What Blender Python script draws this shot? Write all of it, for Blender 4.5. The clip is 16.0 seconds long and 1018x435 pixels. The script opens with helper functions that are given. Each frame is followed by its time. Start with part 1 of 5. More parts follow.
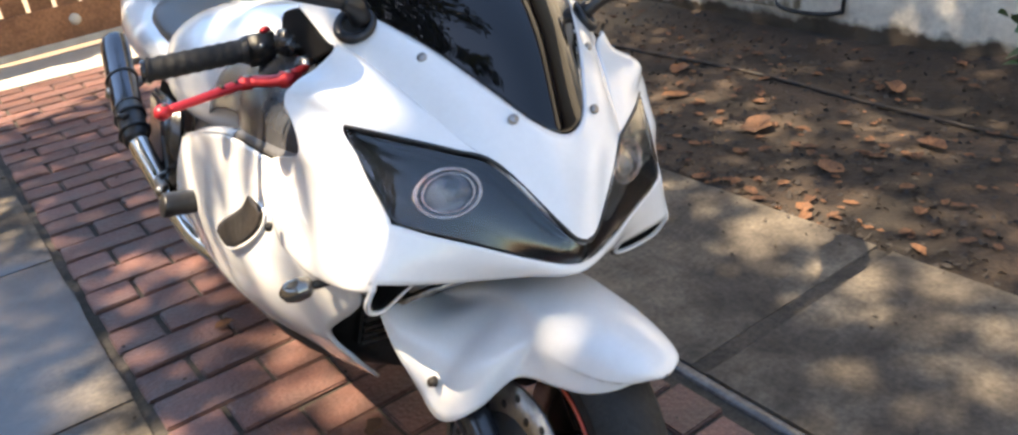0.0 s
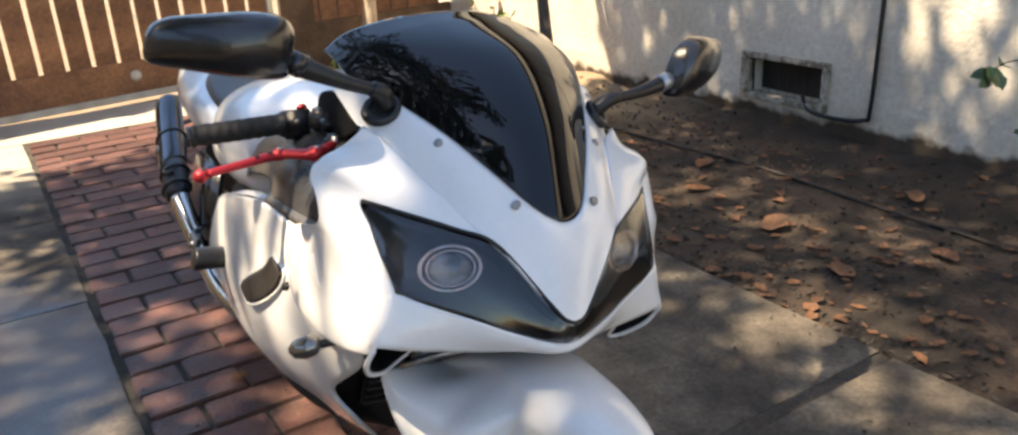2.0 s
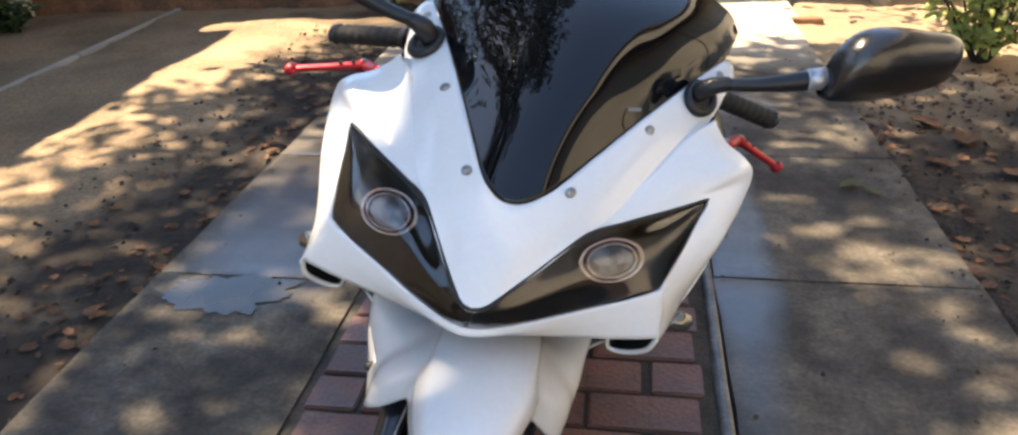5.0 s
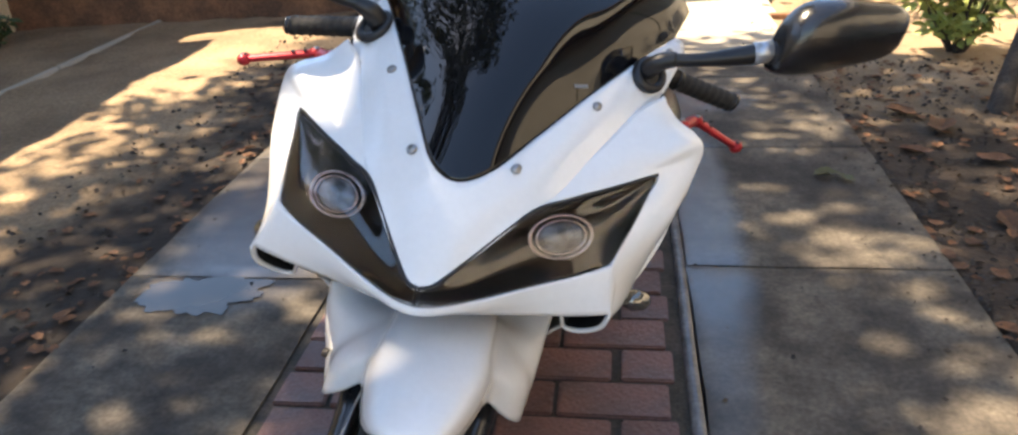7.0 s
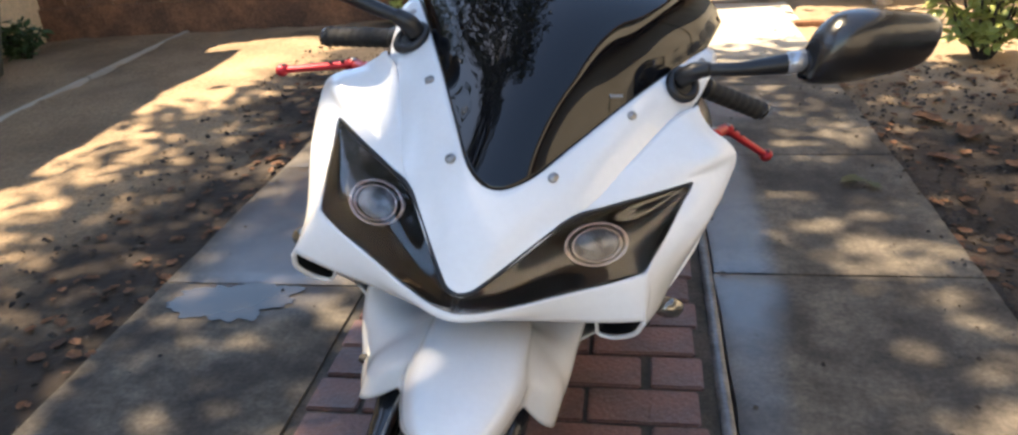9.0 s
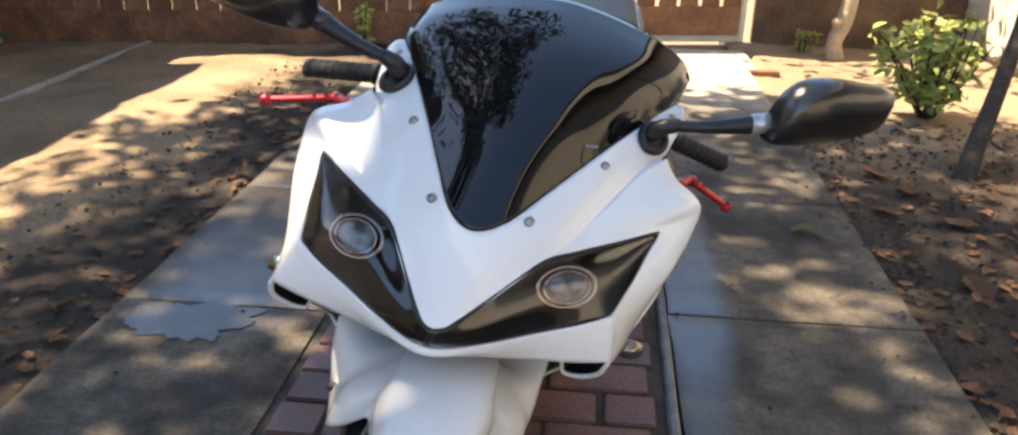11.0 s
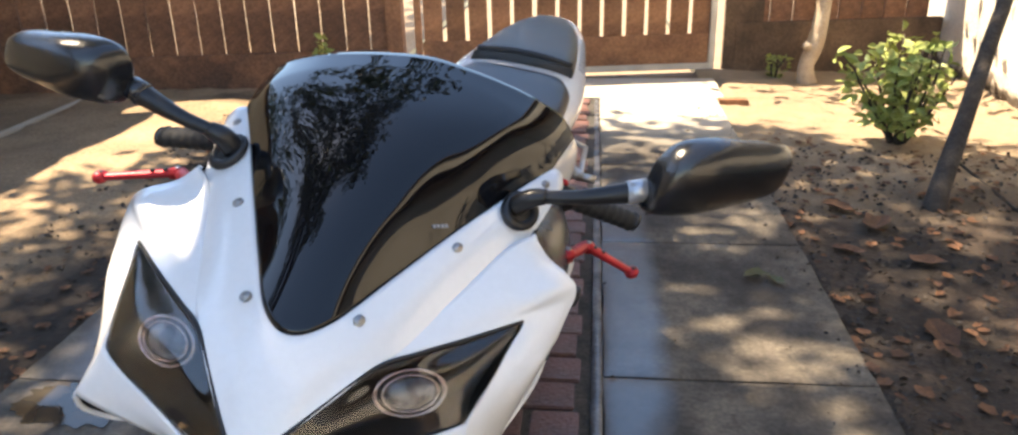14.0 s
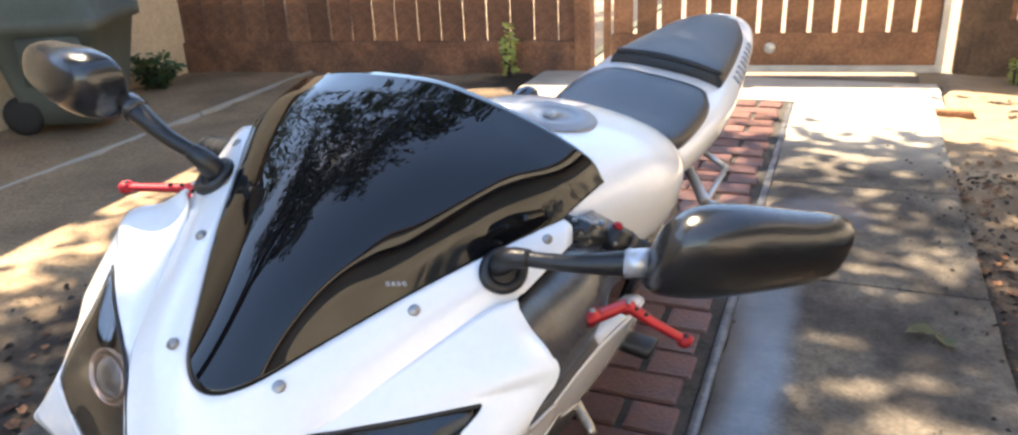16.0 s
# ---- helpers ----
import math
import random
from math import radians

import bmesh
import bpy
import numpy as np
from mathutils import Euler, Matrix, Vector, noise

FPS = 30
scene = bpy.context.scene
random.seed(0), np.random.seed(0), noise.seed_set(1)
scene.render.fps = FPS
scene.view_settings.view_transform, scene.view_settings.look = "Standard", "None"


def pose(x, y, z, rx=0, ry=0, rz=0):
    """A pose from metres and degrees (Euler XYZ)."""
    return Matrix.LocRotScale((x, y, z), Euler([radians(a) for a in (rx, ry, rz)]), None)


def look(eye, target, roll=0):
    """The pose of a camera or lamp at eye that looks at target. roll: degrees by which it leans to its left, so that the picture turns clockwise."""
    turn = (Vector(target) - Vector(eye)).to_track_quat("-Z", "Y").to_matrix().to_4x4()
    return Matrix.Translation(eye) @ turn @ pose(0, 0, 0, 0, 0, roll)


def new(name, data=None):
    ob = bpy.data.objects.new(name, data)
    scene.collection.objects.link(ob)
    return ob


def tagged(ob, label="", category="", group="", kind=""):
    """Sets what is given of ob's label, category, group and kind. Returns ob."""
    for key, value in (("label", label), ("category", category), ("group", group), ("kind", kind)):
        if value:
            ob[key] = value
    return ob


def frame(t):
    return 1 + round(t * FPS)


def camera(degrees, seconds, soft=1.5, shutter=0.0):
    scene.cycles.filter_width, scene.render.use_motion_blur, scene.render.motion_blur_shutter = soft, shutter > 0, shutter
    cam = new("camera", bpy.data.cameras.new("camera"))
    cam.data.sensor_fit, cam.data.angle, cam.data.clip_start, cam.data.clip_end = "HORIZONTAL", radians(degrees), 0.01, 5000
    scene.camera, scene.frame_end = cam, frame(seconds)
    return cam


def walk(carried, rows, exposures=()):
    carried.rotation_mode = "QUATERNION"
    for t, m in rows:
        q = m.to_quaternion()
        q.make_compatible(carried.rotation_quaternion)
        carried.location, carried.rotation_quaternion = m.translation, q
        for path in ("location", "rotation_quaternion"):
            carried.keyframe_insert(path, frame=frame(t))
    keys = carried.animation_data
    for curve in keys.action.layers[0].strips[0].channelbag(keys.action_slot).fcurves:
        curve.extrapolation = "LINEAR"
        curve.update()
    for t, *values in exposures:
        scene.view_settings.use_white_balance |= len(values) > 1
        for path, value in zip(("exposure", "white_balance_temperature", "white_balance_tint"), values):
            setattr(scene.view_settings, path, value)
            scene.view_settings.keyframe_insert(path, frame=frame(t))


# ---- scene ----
cam = camera(62.9, 16.0, soft=2.4)
PATH = [
    (0, (-0.508, -1.065, 0.961), (0.396, 0.259, 0.144), -6.4),
    (0.5, (-0.492, -1.103, 0.960), (0.502, 0.205, 0.226), -7.3),
    (1, (-0.528, -1.117, 0.998), (0.585, 0.157, 0.383), -6.0),
    (1.5, (-0.553, -1.136, 0.987), (0.573, 0.111, 0.341), -5.8),
    (2, (-0.513, -1.149, 0.996), (0.381, 0.266, 0.334), -2.9),
    (2.5, (-0.423, -1.190, 0.971), (0.208, 0.333, 0.248), -0.9),
    (3, (-0.314, -1.225, 0.978), (0.286, 0.308, 0.250), -4.0),
    (3.5, (-0.126, -1.095, 0.945), (0.412, 0.432, 0.156), -1.7),
    (4, (0.011, -1.038, 0.944), (0.259, 0.548, 0.130), -2.0),
    (4.5, (0.201, -1.151, 0.974), (-0.078, 0.414, 0.130), -2.3),
    (5, (0.209, -1.214, 1.008), (-0.033, 0.381, 0.211), -1.8),
    (7.5, (0.277, -1.221, 0.966), (0.030, 0.384, 0.188), -3.6),
    (8, (0.279, -1.222, 0.968), (-0.027, 0.364, 0.175), -4.2),
    (8.5, (0.267, -1.225, 0.972), (-0.047, 0.357, 0.174), -3.7),
    (9, (0.247, -1.238, 0.979), (-0.026, 0.369, 0.217), -3.7),
    (9.5, (0.231, -1.268, 1.016), (0.095, 0.369, 0.279), 0.7),
    (10, (0.219, -1.273, 1.015), (0.063, 0.377, 0.313), 1.4),
    (12.5, (0.243, -1.275, 1.018), (0.069, 0.360, 0.284), -1.0),
    (13, (0.324, -1.255, 1.033), (0.179, 0.390, 0.317), -1.3),
    (13.5, (0.391, -1.226, 1.036), (0.219, 0.417, 0.320), -3.4),
    (14, (0.396, -1.094, 1.027), (0.218, 0.570, 0.366), -1.3),
    (14.5, (0.407, -0.949, 1.004), (0.152, 0.682, 0.289), -1.4),
    (15, (0.576, -0.848, 1.025), (0.038, 0.719, 0.322), 0.1),
    (15.5, (0.663, -0.837, 1.024), (0.014, 0.678, 0.299), -2.0),
    (16, (0.618, -0.862, 1.037), (-0.018, 0.679, 0.359), -2.7),
]
EXPOSURES = ((0.0, 2.08, 7150, 10), (1.0, 1.82, 7450, 10), (1.5, 1.8, 7400, 10), (2.5, 1.4, 7100, 10), (3.5, 1.8, 7100, 10), (4.0, 1.92, 7100, 10), (5.0, 1.95, 7150, 10), (9.5, 1.95, 7150, 10), (12.5, 1.72, 7150, 10), (14.0, 1.98, 7050, 10), (16.0, 2.42, 6950, 10))
walk(cam, [(t, look(eye, target, roll)) for t, eye, target, roll in PATH], EXPOSURES)

# ---- light ----
SUN_EL, SUN_AZ = 60.0, 285.0
world = bpy.data.worlds.new("sky")
scene.world = world
world.use_nodes = True
wn = world.node_tree
sky = wn.nodes.new("ShaderNodeTexSky")
sky.sky_type, sky.sun_disc = "NISHITA", False
sky.dust_density, sky.ozone_density = 0.3, 1.5
sky.sun_elevation, sky.sun_rotation = radians(SUN_EL), radians(SUN_AZ)
wn.links.new(sky.outputs[0], wn.nodes["Background"].inputs[0])
wn.nodes["Background"].inputs[1].default_value = 0.125
sun = new("sun", bpy.data.lights.new("sun", "SUN"))
sun.data.energy, sun.data.angle, sun.data.color = 4.6, radians(0.6), (1.0, 0.85, 0.66)
_a, _e = radians(SUN_AZ), radians(SUN_EL)
sun.matrix_world = look((math.sin(_a) * math.cos(_e) * 20, math.cos(_a) * math.cos(_e) * 20, math.sin(_e) * 20), (0, 0, 0))


# ---- materials ----
def material(name, colour, rough=0.5, metal=0.0, coat=0.0, second=None, scale=8.0, low=0.35, high=0.65, fine=0.0, fine_scale=120.0,
             bump=0.0, bump_scale=60.0, rough2=None, vary=0.0, spec=0.5):
    """A principled surface with two scales of variation, relief, gloss that differs in patches, and a shift for each object."""
    m = bpy.data.materials.new(name)
    m.use_nodes = True
    n, l = m.node_tree.nodes, m.node_tree.links
    p = n["Principled BSDF"]
    p.inputs["Roughness"].default_value, p.inputs["Metallic"].default_value = rough, metal
    p.inputs["Coat Weight"].default_value, p.inputs["Coat Roughness"].default_value = coat, 0.05
    p.inputs["Specular IOR Level"].default_value = spec
    p.inputs["Base Color"].default_value = (*colour, 1)
    co = n.new("ShaderNodeTexCoord").outputs["Object"]

    def noise_at(sc, detail=5.0, lo=0.35, hi=0.65):
        t = n.new("ShaderNodeTexNoise")
        t.inputs["Scale"].default_value, t.inputs["Detail"].default_value = sc, detail
        l.new(co, t.inputs["Vector"])
        r = n.new("ShaderNodeMapRange")
        r.inputs["From Min"].default_value, r.inputs["From Max"].default_value = lo, hi
        l.new(t.outputs[0], r.inputs[0])
        return r.outputs[0]

    def blend(fac, a, b, kind="MIX"):
        x = n.new("ShaderNodeMix")
        x.data_type, x.blend_type = "RGBA", kind
        for socket, value in ((x.inputs[0], fac), (x.inputs[6], a), (x.inputs[7], b)):
            if isinstance(value, tuple):
                socket.default_value = (*value, 1)
            elif isinstance(value, float):
                socket.default_value = value
            else:
                l.new(value, socket)
        return x.outputs[2]

    out = None
    if second:
        out = blend(noise_at(scale, 6.0, low, high), colour, second)
    if fine:
        f = noise_at(fine_scale, 4.0, 0.3, 0.7)
        g = n.new("ShaderNodeMapRange")
        g.inputs["To Min"].default_value, g.inputs["To Max"].default_value = 1 - fine, 1 + fine
        l.new(f, g.inputs[0])
        h = n.new("ShaderNodeHueSaturation")
        l.new(g.outputs[0], h.inputs["Value"])
        if out is not None:
            l.new(out, h.inputs["Color"])
        else:
            h.inputs["Color"].default_value = (*colour, 1)
        out = h.outputs[0]
    if vary:
        info = n.new("ShaderNodeObjectInfo")
        g = n.new("ShaderNodeMapRange")
        g.inputs["To Min"].default_value, g.inputs["To Max"].default_value = 1 - vary, 1 + vary
        l.new(info.outputs["Random"], g.inputs[0])
        h = n.new("ShaderNodeHueSaturation")
        l.new(g.outputs[0], h.inputs["Value"])
        if out is not None:
            l.new(out, h.inputs["Color"])
        else:
            h.inputs["Color"].default_value = (*colour, 1)
        out = h.outputs[0]
    if out is not None:
        l.new(out, p.inputs["Base Color"])
    if rough2 is not None:
        r = n.new("ShaderNodeMapRange")
        r.inputs["To Min"].default_value, r.inputs["To Max"].default_value = rough, rough2
        l.new(noise_at(scale * 0.6, 3.0, 0.4, 0.6), r.inputs[0])
        l.new(r.outputs[0], p.inputs["Roughness"])
    if bump:
        b = n.new("ShaderNodeBump")
        b.inputs["Strength"].default_value, b.inputs["Distance"].default_value = bump, 0.01
        t = n.new("ShaderNodeTexNoise")
        t.inputs["Scale"].default_value, t.inputs["Detail"].default_value = bump_scale, 6.0
        l.new(co, t.inputs["Vector"])
        l.new(t.outputs[0], b.inputs["Height"])
        l.new(b.outputs[0], p.inputs["Normal"])
    return m


WHITE = material("white_paint", (0.86, 0.86, 0.85), 0.25, coat=0.7, second=(0.82, 0.815, 0.80), scale=5, fine=0.015, bump=0.02, bump_scale=9)
SCREEN = material("smoked_screen", (0.004, 0.004, 0.005), 0.03, coat=0.0, spec=0.5)
LAMP = material("smoked_headlight", (0.006, 0.006, 0.0065), 0.30, second=(0.012, 0.012, 0.0125), scale=9, fine=0.2, fine_scale=60, spec=0.3)
BLACK = material("black_plastic", (0.014, 0.014, 0.015), 0.38, fine=0.2, bump=0.03, bump_scale=300)
GLOSSBLACK = material("semi_gloss_black", (0.02, 0.021, 0.024), 0.18, coat=0.3, fine=0.15, bump=0.03, bump_scale=40)
CARBON = material("textured_mirror_shell", (0.011, 0.011, 0.012), 0.22, coat=0.5, fine=0.4, fine_scale=400, bump=0.10, bump_scale=260)
RUBBER = material("rubber", (0.016, 0.016, 0.016), 0.75, fine=0.25, bump=0.2, bump_scale=150)
VINYL = material("seat_vinyl", (0.022, 0.023, 0.027), 0.30, fine=0.2, bump=0.15, bump_scale=220)
RED = material("red_anodised", (0.46, 0.028, 0.040), 0.38, metal=0.5, second=(0.40, 0.022, 0.03), scale=20)
CHROME = material("chrome", (0.72, 0.70, 0.66), 0.12, metal=1.0, fine=0.1)
DARKCHROME = material("dark_chrome", (0.13, 0.135, 0.15), 0.14, metal=1.0, second=(0.10, 0.105, 0.115), scale=8, fine=0.05)
STEEL = material("steel", (0.45, 0.44, 0.42), 0.35, metal=1.0, second=(0.3, 0.28, 0.26), scale=14, fine=0.2)
COPPER = material("lamp_ring", (0.86, 0.58, 0.53), 0.25, metal=0.8, second=(0.90, 0.82, 0.80), scale=30)
LENS = material("projector_lens", (0.42, 0.43, 0.47), 0.08, coat=1.0, second=(0.09, 0.093, 0.105), scale=38, low=0.38, high=0.62)
DARK = material("engine_dark", (0.012, 0.011, 0.010), 0.6, second=(0.028, 0.022, 0.018), scale=10, fine=0.3, bump=0.2)
ORANGE = material("orange_rim_paint", (0.45, 0.05, 0.015), 0.35, coat=0.4)
AMBER = material("signal_lens", (0.20, 0.19, 0.17), 0.1, coat=1.0, metal=0.8)
BRICK = material("brick", (0.175, 0.086, 0.070), 0.45, second=(0.112, 0.068, 0.060), scale=9, fine=0.25, fine_scale=160, bump=0.35, bump_scale=90, rough2=0.3, vary=0.3)
MORTAR = material("mossy_joint", (0.075, 0.062, 0.052), 0.9, second=(0.035, 0.034, 0.028), scale=14, fine=0.3, bump=0.4)
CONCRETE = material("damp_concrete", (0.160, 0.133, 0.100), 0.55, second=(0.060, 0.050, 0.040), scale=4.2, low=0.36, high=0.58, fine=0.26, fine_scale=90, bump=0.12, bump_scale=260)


def dampen(m):
    """Wet areas where hose water has run over the drive: darker and glossier, with ragged borders."""
    nodes, l = m.node_tree.nodes, m.node_tree.links
    p = nodes["Principled BSDF"]
    co = nodes.new("ShaderNodeTexCoord").outputs["Object"]
    rag = nodes.new("ShaderNodeTexNoise")
    rag.inputs["Scale"].default_value, rag.inputs["Detail"].default_value = 3.5, 6.0
    l.new(co, rag.inputs["Vector"])
    total = None
    for centre, size in (((-0.656, 0.944, 0), (0.35, 0.7, 1)), ((0.475, 0.90, 0), (0.12, 0.95, 1)), ((0.60, 1.79, 0), (0.16, 0.17, 1))):
        mp = nodes.new("ShaderNodeMapping")
        mp.vector_type = "TEXTURE"
        mp.inputs["Location"].default_value, mp.inputs["Scale"].default_value = centre, size
        l.new(co, mp.inputs["Vector"])
        ln = nodes.new("ShaderNodeVectorMath")
        ln.operation = "LENGTH"
        l.new(mp.outputs[0], ln.inputs[0])
        sm = nodes.new("ShaderNodeMapRange")
        sm.inputs["From Min"].default_value, sm.inputs["From Max"].default_value = 1.25, 0.55
        l.new(ln.outputs["Value"], sm.inputs[0])
        if total is None:
            total = sm.outputs[0]
        else:
            mx = nodes.new("ShaderNodeMath")
            mx.operation = "MAXIMUM"
            l.new(total, mx.inputs[0])
            l.new(sm.outputs[0], mx.inputs[1])
            total = mx.outputs[0]
    add = nodes.new("ShaderNodeMath")
    l.new(total, add.inputs[0])
    l.new(rag.outputs[0], add.inputs[1])
    wet = nodes.new("ShaderNodeMapRange")
    wet.inputs["From Min"].default_value, wet.inputs["From Max"].default_value = 0.78, 1.42
    l.new(add.outputs[0], wet.inputs[0])
    gloss = nodes.new("ShaderNodeMapRange")
    gloss.inputs["To Min"].default_value, gloss.inputs["To Max"].default_value = 0.85, 0.30
    l.new(wet.outputs[0], gloss.inputs[0])
    l.new(gloss.outputs[0], p.inputs["Roughness"])
    film_of_water = nodes.new("ShaderNodeMapRange")
    film_of_water.inputs["To Max"].default_value = 1.0
    l.new(wet.outputs[0], film_of_water.inputs[0])
    l.new(film_of_water.outputs[0], p.inputs["Coat Weight"])
    p.inputs["Coat IOR"].default_value, p.inputs["Coat Roughness"].default_value = 1.6, 0.27
    old = p.inputs["Base Color"].links[0].from_socket
    # blotches and scuffs a hand's width across
    blot = nodes.new("ShaderNodeTexNoise")
    blot.inputs["Scale"].default_value, blot.inputs["Detail"].default_value, blot.inputs["Roughness"].default_value = 13.0, 9.0, 0.72
    l.new(co, blot.inputs["Vector"])
    span = nodes.new("ShaderNodeMapRange")
    span.inputs["From Min"].default_value, span.inputs["From Max"].default_value = 0.36, 0.64
    span.inputs["To Min"].default_value, span.inputs["To Max"].default_value = 0.62, 1.34
    l.new(blot.outputs[0], span.inputs[0])
    tone = nodes.new("ShaderNodeHueSaturation")
    l.new(span.outputs[0], tone.inputs["Value"])
    l.new(old, tone.inputs["Color"])
    old = tone.outputs[0]
    mix = nodes.new("ShaderNodeMix")
    mix.data_type, mix.blend_type = "RGBA", "MULTIPLY"
    l.new(wet.outputs[0], mix.inputs[0])
    l.new(old, mix.inputs[6])
    mix.inputs[7].default_value = (0.42, 0.43, 0.46, 1)
    l.new(mix.outputs[2], p.inputs["Base Color"])


dampen(CONCRETE)
WATER = material("still_water", (0.045, 0.038, 0.030), 0.03, second=(0.030, 0.026, 0.021), scale=6, spec=0.45)
PACKED = material("packed_earth", (0.075, 0.062, 0.048), 0.9, second=(0.042, 0.036, 0.029), scale=11, fine=0.3, bump=0.4)
# the apron's extra paleness stands in for strong sunlight
PALECONCRETE = material("pale_concrete", (0.52, 0.48, 0.40), 0.85, second=(0.41, 0.375, 0.31), scale=3, fine=0.14, fine_scale=200, bump=0.25, bump_scale=140)
PIPE = material("edging_strip", (0.155, 0.157, 0.165), 0.22, second=(0.085, 0.085, 0.09), scale=12, fine=0.2)
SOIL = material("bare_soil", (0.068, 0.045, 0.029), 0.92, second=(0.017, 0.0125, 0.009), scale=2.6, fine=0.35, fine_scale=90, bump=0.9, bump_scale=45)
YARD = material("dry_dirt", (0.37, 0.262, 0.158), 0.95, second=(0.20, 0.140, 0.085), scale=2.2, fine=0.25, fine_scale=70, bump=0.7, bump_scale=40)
STUCCO = material("painted_stucco", (0.74, 0.68, 0.575), 0.85, second=(0.60, 0.545, 0.45), scale=2.4, fine=0.1, fine_scale=40, bump=0.5, bump_scale=55)
BEIGE = material("beige_stucco", (0.80, 0.62, 0.39), 0.85, second=(0.70, 0.53, 0.32), scale=2.0, fine=0.1, fine_scale=50, bump=0.4, bump_scale=60)
WOOD = material("weathered_board", (0.33, 0.160, 0.078), 0.8, second=(0.18, 0.088, 0.048), scale=5, fine=0.25, fine_scale=60, bump=0.3, bump_scale=40, vary=0.25)
FENCEWOOD = material("dark_fence_board", (0.25, 0.120, 0.064), 0.8, second=(0.105, 0.056, 0.036), scale=5, low=0.38, high=0.62, fine=0.3, fine_scale=60, bump=0.3, bump_scale=40, vary=0.3)
OLDWOOD = material("old_board", (0.165, 0.105, 0.064), 0.85, second=(0.080, 0.052, 0.034), scale=5, fine=0.25, fine_scale=60, bump=0.3, vary=0.15)
FLAKED = material("flaked_paint", (0.47, 0.42, 0.34), 0.9, second=(0.20, 0.165, 0.12), scale=30, low=0.42, high=0.58, fine=0.3, fine_scale=140, bump=0.6, bump_scale=90)
DUSTY = material("dusty_rubber", (0.022, 0.018, 0.015), 0.7, second=(0.055, 0.040, 0.028), scale=11, fine=0.3)
PALE = material("cream_painted_steel", (0.72, 0.68, 0.58), 0.5, second=(0.55, 0.5, 0.42), scale=9)
BARK = material("bark", (0.065, 0.052, 0.042), 0.9, second=(0.032, 0.026, 0.022), scale=14, fine=0.3, bump=0.8, bump_scale=50)
PALEBARK = material("pale_bark", (0.52, 0.43, 0.31), 0.8, second=(0.36, 0.28, 0.2), scale=12, fine=0.2, bump=0.5)
LEAF = material("green_leaf", (0.07, 0.13, 0.045), 0.4, second=(0.04, 0.085, 0.03), scale=6, vary=0.2)
OLIVE = material("wilted_leaf", (0.10, 0.10, 0.035), 0.6, second=(0.10, 0.085, 0.03), scale=20)
LIME = material("lime_leaf", (0.42, 0.46, 0.13), 0.5, second=(0.24, 0.31, 0.07), scale=6, vary=0.2)
CANOPY = material("crown_leaf", (0.06, 0.10, 0.035), 0.5, second=(0.04, 0.07, 0.025), scale=3)
DEADLEAF = material("dead_leaf", (0.19, 0.088, 0.040), 0.85, second=(0.085, 0.042, 0.024), scale=10, fine=0.3, vary=0.35)
BIN = material("bin_plastic", (0.11, 0.125, 0.105), 0.55, second=(0.085, 0.098, 0.082), scale=5, fine=0.1)
GREY = material("grey_decal", (0.25, 0.27, 0.30), 0.4)

ALLOY = material("dull_alloy", (0.50, 0.52, 0.55), 0.35, metal=0.7, fine=0.1)
# near-black plastic: the shade inside the cowl's hollows is put into the colour
CAVITY = material("cavity_black_plastic", (0.006, 0.006, 0.006), 0.85, fine=0.2, spec=0.2)
SATIN = material("satin_black_panel", (0.048, 0.051, 0.058), 0.24, fine=0.15, bump=0.03, bump_scale=60)
SMOKED = material("smoked_clear_plastic", (0.76, 0.76, 0.76), 0.02, second=(0.68, 0.68, 0.68), scale=6)
SMOKED.node_tree.nodes["Principled BSDF"].inputs["Transmission Weight"].default_value = 1.0
SMOKED.node_tree.nodes["Principled BSDF"].inputs["IOR"].default_value = 1.5
TRIM = material("grey_plastic_trim", (0.09, 0.09, 0.095), 0.45, fine=0.15, bump=0.05, bump_scale=200)


